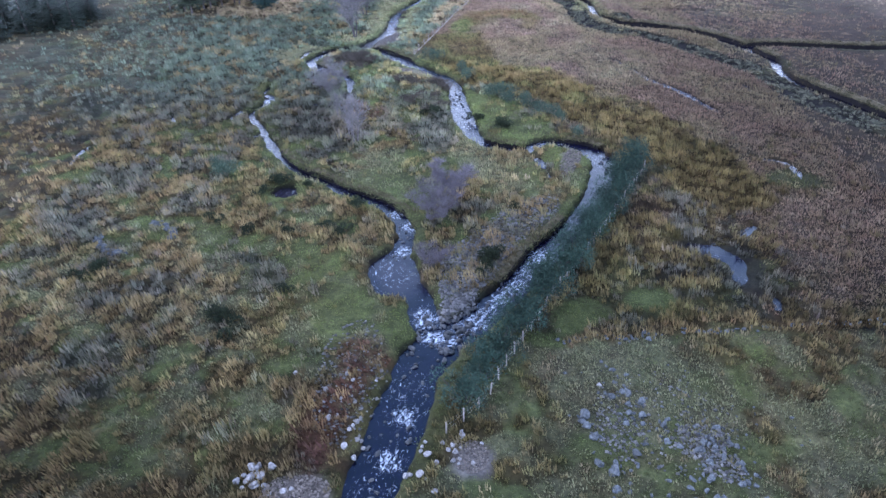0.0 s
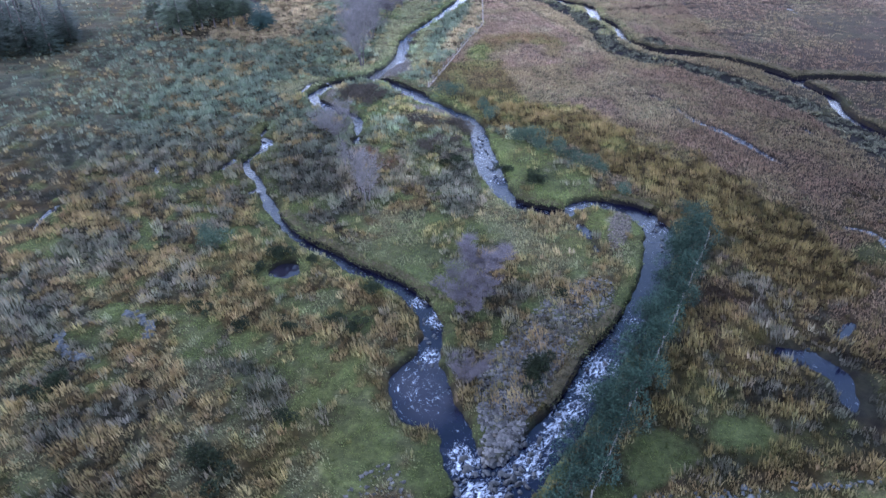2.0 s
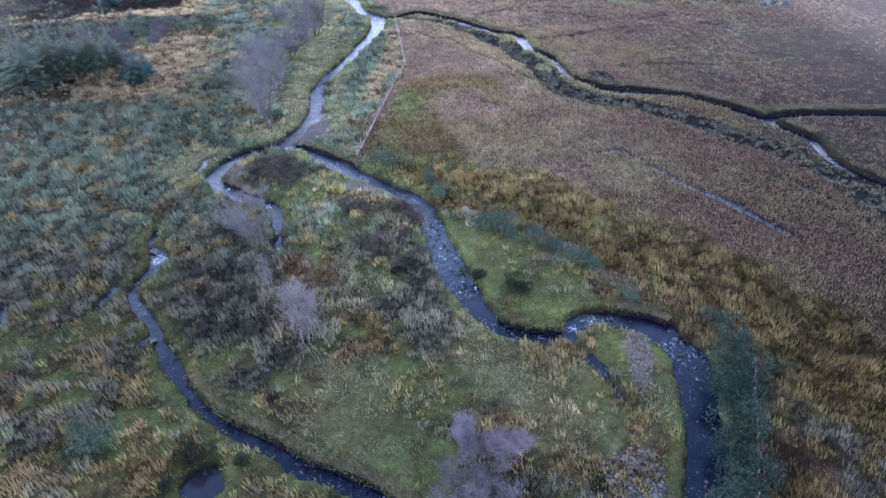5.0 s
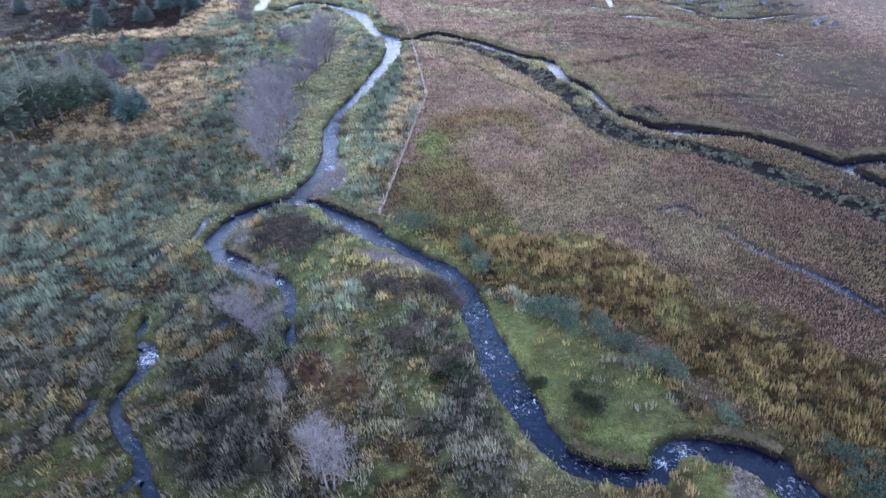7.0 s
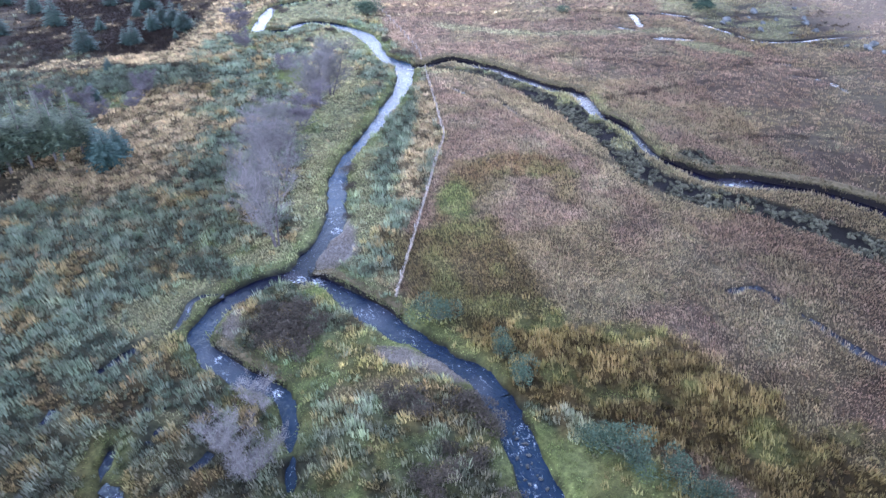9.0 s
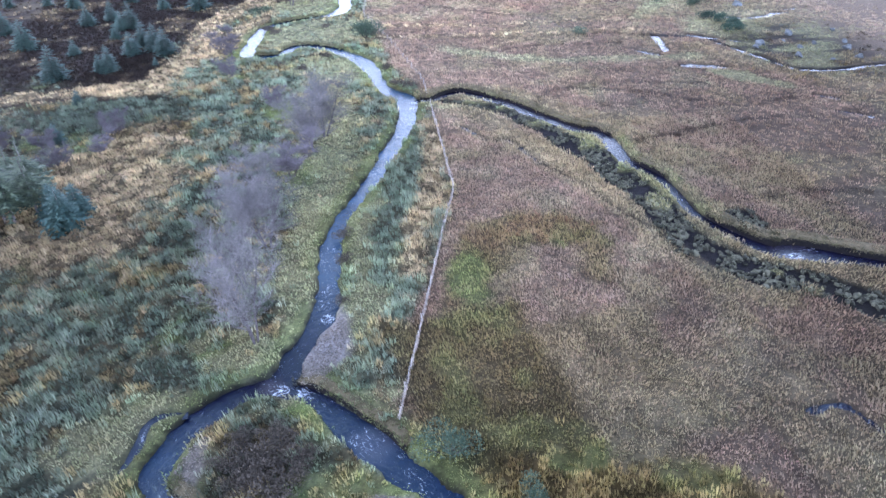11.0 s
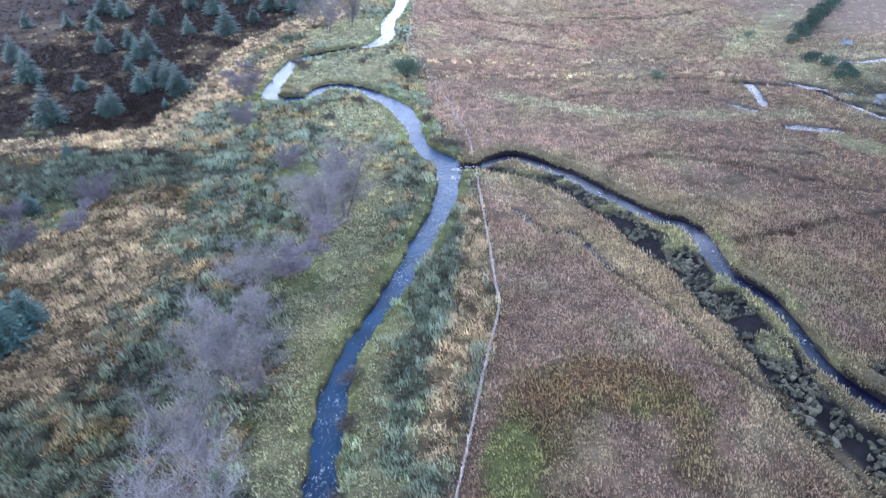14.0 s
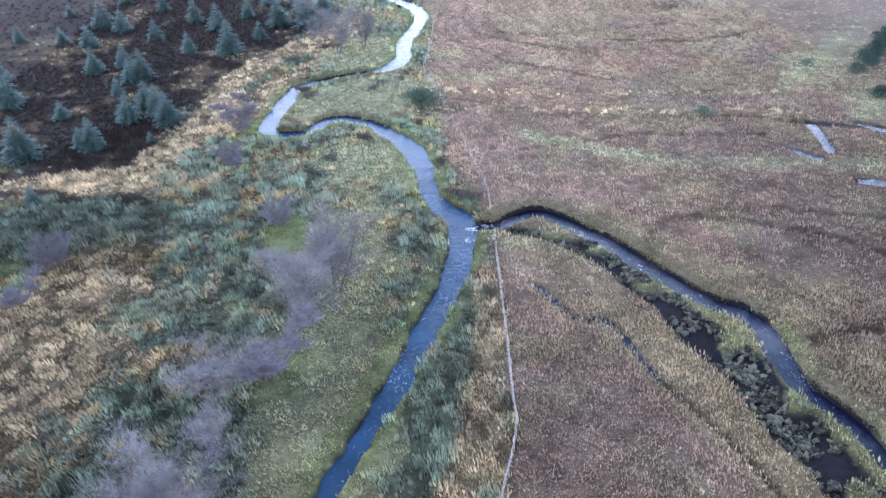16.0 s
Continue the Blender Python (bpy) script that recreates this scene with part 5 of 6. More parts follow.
def conifer(name, seed, height, width, label, mat, bare=0.04, trunk_mat=None, ragged_crown=0.0):
    """A spruce or pine: whorls of drooping sprays round a straight trunk."""
    r = random.Random(seed)
    wood, wood_f, fol, fol_f = [], [], [], []
    tube(wood, wood_f, Vector((0, 0, -0.2)), Vector((0, 0, height * 0.5)), 0.022 * height, 0.014 * height, 7)
    tube(wood, wood_f, Vector((0, 0, height * 0.5)), Vector((0, 0, height)), 0.014 * height, 0.004 * height, 5)
    levels = 17
    for i in range(levels):
        f = i / (levels - 1)
        z = height * (bare + (0.97 - bare) * f)
        reach = width / 2 * (1 - f) ** 0.8 * (1 if ragged_crown == 0 else (0.35 + 0.65 * math.sin(math.pi * min(1, f + 0.25)))) + 0.06 * height * 0.4
        count = 11 if f < 0.6 else 8
        for j in range(count):
            if r.random() < ragged_crown:
                continue
            t = 2 * math.pi * (j + r.random() * 0.7) / count
            way = Vector((math.cos(t), math.sin(t), 0.0))
            length = reach * r.uniform(0.72, 1.18)
            rise = r.uniform(-0.30, -0.05) if f < 0.75 else r.uniform(0.1, 0.6)
            a = Vector((0, 0, z + r.uniform(-0.02, 0.02) * height))
            side_way = Vector((-way.y, way.x, 0))
            for s in range(4):
                p = a + way * length * (0.22 + 0.22 * s) + Vector((0, 0, rise * length * (0.25 + 0.22 * s) ** 1.3))
                spread = length * 0.34 * (1.05 - 0.18 * s) + 0.03
                for sgn in (-1, 1):
                    tip = p + side_way * sgn * spread + way * length * 0.24 + Vector((0, 0, r.uniform(-0.16, 0.12) * spread * 2))
                    k = len(fol)
                    fol.extend([p - way * length * 0.10, p + way * length * 0.14 + Vector((0, 0, 0.05 * spread)), tip])
                    fol_f.append((k, k + 1, k + 2))
            end = a + way * length * 1.05 + Vector((0, 0, rise * length))
            mid = a + way * length * 0.55 + Vector((0, 0, rise * length * 0.45 + 0.03))
            k = len(fol)
            fol.extend([mid - side_way * 0.07 * length, mid + side_way * 0.07 * length, end])
            fol_f.append((k, k + 1, k + 2))
    root = new(name)
    part("trunk", list_mesh(name + "_trunk", wood, wood_f, trunk_mat or M_BARK, True), root)
    part("crown", list_mesh(name + "_needles", fol, fol_f, mat), root)
    return tagged(root, label, "tree")


def bush(name, seed, size, flat, leaves, mat, label, leaf=0.10, upright=0.5):
    """A shrub: short stems and an uneven crown of sprigs in several lobes."""
    r = random.Random(seed)
    wood, wood_f, fol, fol_f = [], [], [], []
    lobes = [(Vector((r.gauss(0, 0.30), r.gauss(0, 0.30), r.uniform(0.30, 0.55))) * size, size * r.uniform(0.26, 0.44)) for _ in range(7)]
    for c, _ in lobes:
        c.z *= flat
        tube(wood, wood_f, Vector((c.x * 0.15, c.y * 0.15, -0.12)), c, 0.025 * size, 0.008 * size, 4)
    for _ in range(leaves):
        c, rad = r.choice(lobes)
        d = Vector((r.gauss(0, 1), r.gauss(0, 1), r.gauss(0.25, 0.9))).normalized()
        p = c + Vector((d.x, d.y, d.z * flat)) * rad * r.uniform(0.55, 1.12)
        if p.z < 0.02:
            p.z = r.uniform(0.02, 0.15) * size
        way = (d + Vector((r.gauss(0, 0.5), r.gauss(0, 0.5), upright + r.gauss(0, 0.4)))).normalized()
        across = way.cross(Vector((r.gauss(0, 1), r.gauss(0, 1), r.gauss(0, 1)))).normalized()
        ln, w = leaf * r.uniform(0.7, 1.6), leaf * r.uniform(0.25, 0.5)
        k = len(fol)
        fol.extend([p - across * w, p + across * w, p + way * ln + across * w * 0.6, p + way * ln * 1.15 - across * w * 0.5])
        fol_f.append((k, k + 1, k + 2, k + 3))
    root = new(name)
    part("branching_stem", list_mesh(name + "_stem", wood, wood_f, M_BARK, True), root)
    part("foliage", list_mesh(name + "_foliage", fol, fol_f, mat), root)
    return tagged(root, label, "shrub")


def plant(models, rows, group, broad_by=1.0):
    """Stand copies at plan x, y with a size in metres; the models themselves take the first places."""
    for i, (x, y, h) in enumerate(rows):
        model, natural = models[i % len(models)]
        s = h / natural
        m = pose(x * K, y * K, level(x * K, y * K) - 0.02, 0, 0, (i * 137.5) % 360)
        if i < len(models):
            ob = model
            ob.matrix_basis = m @ Matrix.Diagonal((s * broad_by, s * broad_by, s, 1))
        else:
            ob = copy_thing(model, m)
            ob.scale = (s * broad_by, s * broad_by, s)
        tagged(ob, group=group)


BIRCH = "leafless birch with a haze of purple-brown twigs"
birches = [(bare_tree("birch_tree", 11, 10.0, 3, 0.68, BIRCH + " beside the stream", M_GREY_BARK, None, 6), 10.0), (bare_tree("birch_tree", 12, 8.0, 4, 1.5, BIRCH + " spreading from several stems", M_GREY_BARK, None, 4), 8.0),
           (bare_tree("birch_tree", 13, 9.0, 3, 1.0, BIRCH + " in damp grass", M_GREY_BARK, None, 5), 9.0)]
plant(birches, [(x, y, 0.95 * h) for x, y, h in [(-10.3, 81.5, 9.4), (-10.0, 91.2, 8.6), (-6.9, 105.9, 9.6), (-11.1, 86.4, 8.2), (-11.1, 99.6, 6.2), (-5.7, 108.6, 9.4), (-11.4, 92.6, 7.4), (-7.2, 107.4, 7.6),
                (-9.1, 155.9, 8.5), (-6.2, 157.5, 7.0), (-11.4, 159.5, 7.0), (-15.0, 170.0, 7.5), (-10.6, 96.4, 4.4)]], "birches along the stream", 1.05)
alders = [(bare_tree("alder_tree", 21, 5.5, 2, 2.2, "small spreading leafless alder with dark forked stems", None, M_DARK_TWIG, 12), 5.5), (bare_tree("alder_tree", 22, 4.6, 6, 1.2, "low many-stemmed leafless alder", None, M_DARK_TWIG, 4), 4.6)]
plant(alders, [(-8.6, 101.5, 6.2), (-0.5, 40.3, 4.2), (0.8, 42.6, 4.8), (-10.3, 116.8, 3.4), (-15.7, 133.0, 5.8), (-0.9, 33.4, 2.6), (-1.0, 38.4, 3.0), (-15.6, 126.1, 3.6), (-24.6, 108.3, 3.6), (-27.4, 106.6, 3.2),
               (-29.4, 110.5, 3.8), (-24.2, 112.5, 3.8), (-33.0, 111.0, 3.6)], "alders on wet ground")
saplings = [(bare_tree("birch_sapling", 31, 5.5, 2, 0.5, "slender leafless birch sapling with grey twigs", M_PALE_BARK, M_PALE_TWIG, 3), 5.5)]
plant(saplings, [(-7.4, 51.8, 6.4), (-8.0, 52.8, 4.8), (-9.5, 57.0, 3.4)], "saplings among the rushes")

plant([(bare_tree("grey_willow", 33, 4.4, 6, 0.9, "leafless grey willow with many thin stems in a boggy hollow", M_GREY_BARK, M_TWIG, 2), 4.4)], [(-10.9, 62.6, 4.0), (-12.2, 64.6, 3.0), (-10.8, 66.8, 2.8)], "willows in the hollow")

SPRUCE = "young blue-green spruce planted in dark heather"
spruces = [(conifer("spruce_tree", 41, 4.5, 3.9, SPRUCE, M_SPRUCE), 4.5), (conifer("spruce_tree", 42, 4.0, 3.7, SPRUCE, M_SPRUCE), 4.0), (conifer("spruce_tree", 43, 5.0, 4.0, SPRUCE, M_SPRUCE), 5.0)]
SPRUCE_A = [(-34.3, 129.8, 5.0), (-34.5, 138.5, 2.4), (-28.9, 131.4, 3.9), (-30.0, 131.6, 2.6), (-27.7, 137.2, 3.5), (-31.0, 144.1, 2.6), (-23.6, 136.1, 4.2), (-27.0, 140.7, 3.6), (-30.0, 149.1, 4.4), (-36.1, 151.6, 3.6),
            (-40.3, 161.3, 3.6), (-50.5, 164.8, 3.0), (-44.9, 164.2, 2.6), (-41.0, 142.0, 4.6), (-27.4, 158.4, 3.2), (-22.2, 157.2, 5.2), (-19.6, 162.7, 3.0), (-24.1, 132.1, 1.4), (-31.1, 148.3, 3.2), (-41.8, 170.2, 4.6), (-25.2, 138.6, 4.2), (-33.5, 153.6, 3.4)]
SPRUCE_B = [(-18.1, 168.9, 4.8), (-23.1, 173.7, 3.6), (-14.4, 167.2, 4.8), (-48.8, 176.7, 2.4), (-36.1, 178.3, 3.6), (-46.0, 150.0, 4.0), (-52.0, 156.0, 4.2), (-54.0, 145.0, 4.0), (-47.0, 139.0, 4.2), (-38.5, 168.0, 3.8), (-30.0, 172.0, 4.2), (-26.0, 168.0, 4.6),
            (-33.0, 164.0, 3.4), (-21.0, 180.0, 4.8), (-15.5, 176.0, 5.0), (-12.5, 173.0, 4.6), (-43.0, 183.0, 4.0), (-30.0, 186.0, 4.4), (-29.1, 111.9, 2.4), (-29.8, 121.6, 2.0)]
plant(spruces, [(x, y, 1.12 * h) for x, y, h in SPRUCE_A + SPRUCE_B], "spruce plantation")

PINE = "dark straggly pine with a bare pale trunk"
pines = [(conifer("pine_tree", 51, 6.5, 4.4, PINE, M_PINE, 0.26, M_PALE_BARK, 0.12), 6.5), (conifer("pine_tree", 52, 7.0, 4.2, PINE, M_PINE, 0.32, M_PALE_BARK, 0.16), 7.0)]
plant(pines, [(x, y, 1.3 * h) for x, y, h in [(-33.4, 93.3, 6.5), (-31.7, 96.3, 7.0), (-28.9, 98.3, 6.6), (-26.8, 98.8, 5.2), (-32.6, 96.1, 6.2), (-30.4, 97.2, 6.6), (-28.1, 97.9, 6.0), (-32.4, 102.4, 5.2), (-34.8, 94.8, 6.2), (-35.6, 97.8, 6.6), (-30.2, 101.0, 6.0), (-33.6, 99.6, 6.4), (-27.6, 101.0, 5.4),
              (-37.6, 96.9, 6.0), (-36.5, 101.5, 5.6), (-29.8, 103.4, 4.2)]], "pine clump on the moor")
plant([(conifer("dark_spruce_tree", 61, 8.5, 4.6, "tall dark spruce at the edge of a dense wood", M_DARK_SPRUCE, 0.06, None, 0.08), 7.4)],
      [(-47.1, 88.2, 7.6), (-49.6, 88.3, 8.8), (-46.3, 91.9, 6.4), (-48.2, 90.8, 8.2), (-51.6, 90.2, 8.6), (-50.2, 93.0, 9.0), (-53.7, 91.1, 9.0), (-47.9, 94.5, 7.6), (-52.4, 86.6, 8.0), (-54.8, 94.2, 9.2), (-55.8, 88.4, 8.8), (-51.0, 96.0, 8.4), (-57.8, 91.8, 9.2),
       (-57.0, 84.8, 8.4), (-54.2, 83.2, 7.8), (-49.4, 97.8, 7.6), (-55.0, 98.0, 8.8), (-60.0, 95.0, 9.0), (-60.5, 87.5, 9.0), (-58.8, 99.8, 8.6)], "dense spruce wood")

# ---------------------------------------------------------------- shrubs
GORSE = "dark green gorse bush in rough grass"
gorse = [(bush("gorse_bush", 71, 2.0, 0.8, 1700, M_GORSE, GORSE, 0.13), 2.0), (bush("gorse_bush", 72, 2.0, 0.65, 1600, M_GORSE, GORSE, 0.13), 2.0)]
plant([(conifer("young_pine", 75, 4.0, 3.8, "broad blue-green young pine in straw grass", M_SPRUCE, 0.06), 4.0)], [(-24.3, 96.6, 4.6), (-25.3, 98.2, 4.2), (-23.9, 98.4, 3.6)], "young pines")
plant(gorse, [(x, y, 0.66 * h) for x, y, h in [(-12.7, 28.3, 2.8), (-9.8, 31.0, 1.5), (-22.0, 33.7, 2.2), (-13.3, 37.9, 1.6), (-10.7, 37.8, 1.5), (-8.0, 38.2, 1.7), (-7.0, 37.6, 1.4), (-6.3, 41.0, 1.8), (-16.2, 39.5, 1.6), (-12.6, 44.9, 2.2), (-13.6, 43.4, 1.4), (-10.3, 44.3, 1.2),
              (3.0, 56.3, 1.6), (5.4, 54.1, 2.0), (5.0, 55.0, 1.5), (-0.8, 57.6, 1.8), (-1.6, 57.4, 1.4), (2.6, 34.3, 2.2), (2.2, 33.4, 1.8), (4.8, 40.2, 1.4)]], "gorse bushes")
HEATHER = "brown heather and bramble mound on a grassy islet"
mounds = [(bush("heather_mound", 81, 2.4, 0.6, 1200, M_HEATHER, HEATHER, 0.12), 2.4), (bush("heather_mound", 82, 2.2, 0.6, 1100, M_HEATHER, HEATHER, 0.12), 2.2)]
plant(mounds, [(-9.4, 72.6, 2.2), (-8.6, 73.2, 1.9), (-10.2, 73.0, 2.0), (-9.3, 71.4, 2.2), (-8.2, 72.0, 1.8), (-10.6, 74.2, 1.7), (-11.3, 73.2, 1.4), (-9.0, 74.3, 1.6), (-9.9, 71.9, 1.8), (-8.8, 70.6, 1.6), (-10.8, 71.8, 1.3), (-7.6, 73.0, 1.2),
               (-4.4, 66.4, 1.5), (-3.3, 65.8, 1.7), (-3.0, 65.0, 1.4), (-0.9, 65.3, 1.7), (0.0, 64.7, 1.9), (0.2, 63.6, 1.7), (-0.9, 61.5, 1.5), (-2.3, 61.1, 1.6), (-3.6, 61.0, 1.4), (-3.1, 60.3, 1.2), (-0.2, 59.2, 1.5), (-1.4, 58.2, 1.4), (-2.0, 62.6, 1.1),
               (-4.2, 65.6, 1.4), (-4.8, 91.9, 1.4), (-5.0, 88.6, 1.2), (-5.4, 84.4, 1.0), (-12.0, 143.6, 1.6), (-11.2, 142.0, 1.5), (-4.6, 143.2, 1.3), (-10.0, 129.0, 1.4), (-5.0, 131.0, 1.4), (-7.6, 127.0, 1.5), (1.6, 125.6, 1.5), (3.2, 119.6, 1.6), (2.2, 120.4, 1.4)], "heather mounds")
SALLOW = "grey-green evergreen shrub on the stream bank"
sallow = [(bush("bank_shrub", 91, 2.6, 1.0, 1500, M_SALLOW, SALLOW, 0.12, 0.7), 2.6), (bush("bank_shrub", 92, 2.4, 0.9, 1300, M_SALLOW, SALLOW, 0.12, 0.7), 2.4)]
plant(sallow, [(x, y, 0.72 * h) for x, y, h in [(-1.0, 71.9, 3.2), (1.7, 68.6, 2.2), (2.5, 66.4, 2.4), (4.6, 62.0, 2.6), (5.6, 61.0, 3.0), (6.4, 60.2, 2.2), (7.6, 59.3, 2.6), (8.6, 57.6, 2.4), (9.2, 56.3, 2.6), (9.9, 55.3, 2.2), (11.3, 52.2, 1.8), (-17.3, 46.7, 2.6), (0.4, 137.6, 4.4), (0.9, 138.8, 3.6), (-0.4, 139.2, 2.8),
               (-13.7, 152.2, 2.4), (-12.6, 153.0, 2.0), (15.0, 49.0, 2.2), (-17.8, 47.2, 1.8), (46.5, 143.8, 2.2), (43.0, 146.4, 1.8), (26.8, 133.7, 2.2)]], "shrubs by the water")
HEDGE = "tall green broom shrub in a row along a fence"
broom = [(bush("broom_shrub", 95, 2.4, 1.1, 1700, M_BROOM, HEDGE, 0.095, 1.0), 2.4), (bush("broom_shrub", 96, 2.4, 1.0, 1700, M_BROOM, HEDGE, 0.095, 1.0), 2.4)]
hedge = []
for (ax, ay), (bx, by) in zip([(14.8, 47.0), (11.3, 40.1), (7.9, 34.5), (5.7, 30.7), (3.3, 27.0), (1.9, 24.6)], [(11.3, 40.1), (7.9, 34.5), (5.7, 30.7), (3.3, 27.0), (1.9, 24.6), (0.5, 21.8)]):
    for s in np.arange(0, 1, 0.95 / math.hypot(bx - ax, by - ay)):
        hedge.append((ax + s * (bx - ax) + rng.normal(0, 0.12), ay + s * (by - ay) + rng.normal(0, 0.12), rng.uniform(1.9, 2.7)))
plant(broom, hedge, "shrub row along the fence")


plant([(bush("willow_scrub", 98, 2.6, 0.95, 1100, M_BROOM, "dense dark green willow scrub beside a ditch", 0.16, 0.8), 2.6)],
      [(47.9 + 13.9 * s + 0.7 * (i % 2), 144.6 + 15.7 * s, 1.5 + 0.4 * (i % 3)) for i, s in enumerate(np.linspace(0, 1.1, 16))] + [(45.6, 131.0, 1.8), (46.6, 132.2, 2.0), (47.2, 131.0, 1.6), (46.4, 135.2, 1.9), (45.2, 136.6, 1.7), (46.9, 138.0, 1.6), (47.8, 134.0, 1.3)], "scrub along the ditch")

# ---------------------------------------------------------------- stones
def stone_mesh(name, seed, mat, flat=0.7):
    bm = bmesh.new()
    bmesh.ops.create_icosphere(bm, subdivisions=2, radius=0.5)
    r = random.Random(seed)
    cuts = [(Vector((r.gauss(0, 1), r.gauss(0, 1), r.gauss(0, 1))).normalized(), r.uniform(0.17, 0.38)) for _ in range(8)]
    stretch = Vector((r.uniform(1.0, 1.6), r.uniform(0.8, 1.2), 1.2 * flat))
    for v in bm.verts:
        for n, d in cuts:
            over = v.co.dot(n) - d
            if over > 0:
                v.co -= n * over
        v.co += v.co.normalized() * 0.035 * noise.noise(v.co * 4 + Vector((seed, 0, 0)))
        v.co = Vector((v.co.x * stretch.x, v.co.y * stretch.y, v.co.z * stretch.z))
    me = bpy.data.meshes.new(name)
    bm.to_mesh(me)
    bm.free()
    me.materials.append(mat)
    return me


GREY = [stone_mesh("stone", 100 + i, M_STONE) for i in range(6)]
PALE = [stone_mesh("pale_stone", 120 + i, M_PALE_STONE, 0.8) for i in range(3)]
WET = [stone_mesh("stream_boulder", 140 + i, M_WET_STONE, 0.6) for i in range(4)]


def lay(name, meshes, x, y, size, label, group, sink=0.18, z=None):
    ob = new(name, meshes[rng.integers(len(meshes))])
    zz = level(x, y) if z is None else z
    ob.matrix_basis = pose(x, y, zz + size * (0.30 - sink), rng.uniform(-18, 18), rng.uniform(-18, 18), rng.uniform(0, 360)) @ Matrix.Diagonal((size, size, size, 1))
    return tagged(ob, label, "stone", group)


# spots of field stones: plan x, y, spread x, spread y, count, largest size in metres
for sx, sy, ex, ey, count, big in [(5.9, 20.9, 0.35, 0.45, 10, 0.95), (6.4, 19.7, 0.3, 0.3, 5, 0.8), (7.2, 18.2, 0.6, 0.5, 14, 1.0), (8.6, 21.4, 0.7, 0.5, 18, 0.8), (8.3, 23.4, 0.35, 0.6, 12, 0.6), (10.8, 19.6, 1.2, 0.5, 34, 0.65), (11.6, 18.1, 0.8, 0.8, 30, 0.65),
                                   (12.6, 17.2, 0.5, 0.4, 10, 0.6), (9.7, 26.3, 0.5, 0.25, 12, 0.6), (7.0, 24.0, 0.5, 0.7, 7, 0.5), (9.5, 17.0, 1.2, 0.5, 14, 0.7), (9.8, 21.2, 1.7, 2.0, 46, 0.42), (12.8, 20.5, 1.4, 1.8, 24, 0.4)]:
    for _ in range(int(1.1 * count)):
        lay("stone", GREY, K * (sx + rng.normal(0, ex)), K * (sy + rng.normal(0, ey)), big * (0.24 + 0.62 * rng.uniform() ** 1.6), "grey lichened field stone half sunk in grass", "field stones")
for sx, sy, ex, ey, count, big in [(-8.5, 18.1, 0.35, 0.35, 20, 0.65), (-7.5, 17.3, 0.5, 0.3, 6, 0.4), (7.3, 22.9, 0.05, 0.05, 1, 0.75), (0.2, 19.2, 0.5, 0.5, 14, 0.5), (-1.2, 18.4, 0.4, 0.8, 12, 0.5), (-4.9, 20.3, 0.7, 0.8, 12, 0.5), (-5.6, 23.0, 1.0, 1.2, 14, 0.4)]:
    for _ in range(count):
        lay("pale_stone", PALE, K * (sx + rng.normal(0, ex)), K * (sy + rng.normal(0, ey)), big * rng.uniform(0.45, 1.0), "pale bleached stone heaped by the stream", "bleached stones")
for sx, sy, ex, ey, count, big in [(0.1, 28.2, 1.1, 0.9, 40, 0.7), (-0.5, 26.6, 0.6, 0.9, 22, 0.55), (1.6, 29.6, 0.7, 0.6, 14, 0.6), (0.9, 27.2, 0.8, 0.6, 14, 0.5), (-1.6, 25.0, 0.7, 0.9, 10, 0.5), (-2.4, 37.2, 0.35, 0.8, 12, 0.45), (7.4, 36.6, 0.5, 1.0, 14, 0.45), (9.6, 39.4, 0.4, 0.8, 10, 0.4), (0.4, 29.2, 0.7, 0.6, 6, 0.9), (0.2, 26.3, 0.5, 0.5, 9, 0.8), (-2.6, 20.9, 0.6, 0.9, 10, 0.5), (-3.2, 18.6, 0.6, 1.0, 10, 0.5), (3.4, 30.8, 0.5, 0.6, 8, 0.6), (-2.9, 38.6, 0.3, 0.9, 9, 0.5), (-3.0, 35.2, 0.4, 0.3, 5, 0.5),
                                   (5.8, 34.4, 0.7, 1.0, 12, 0.5), (2.0, 56.5, 0.4, 2.0, 16, 0.45), (1.5, 61.5, 0.4, 1.6, 14, 0.45), (9.0, 51.0, 0.8, 0.25, 10, 0.45), (12.4, 47.2, 0.4, 1.6, 10, 0.5)]:
    for _ in range(count):
        lay("stream_boulder", WET, K * (sx + rng.normal(0, ex)), K * (sy + rng.normal(0, ey)), big * rng.uniform(0.45, 1.0), "dark wet boulder in the stream", "stream boulders", 0.1, WATER_Z - 0.05)
for bx, by, size in [(55.7, 110.5, 1.8), (57.2, 111.4, 1.6), (58.4, 110.2, 1.5), (56.8, 109.0, 1.0), (54.2, 112.0, 1.0), (50.0, 122.8, 1.0), (46.5, 125.0, 2.0), (45.2, 124.0, 1.3), (51.8, 127.9, 1.9), (48.2, 120.0, 1.5), (55.1, 121.3, 1.5), (57.8, 128.0, 1.3), (52.9, 142.1, 1.8), (52.5, 123.8, 1.0), (54.6, 118.4, 1.2), (51.0, 118.0, 0.9), (56.4, 123.6, 1.1), (49.6, 125.4, 0.9)]:
    lay("moor_boulder", GREY, bx * K, by * K, size, "large blue-grey boulder on the open moor", "moor boulders", 0.12)
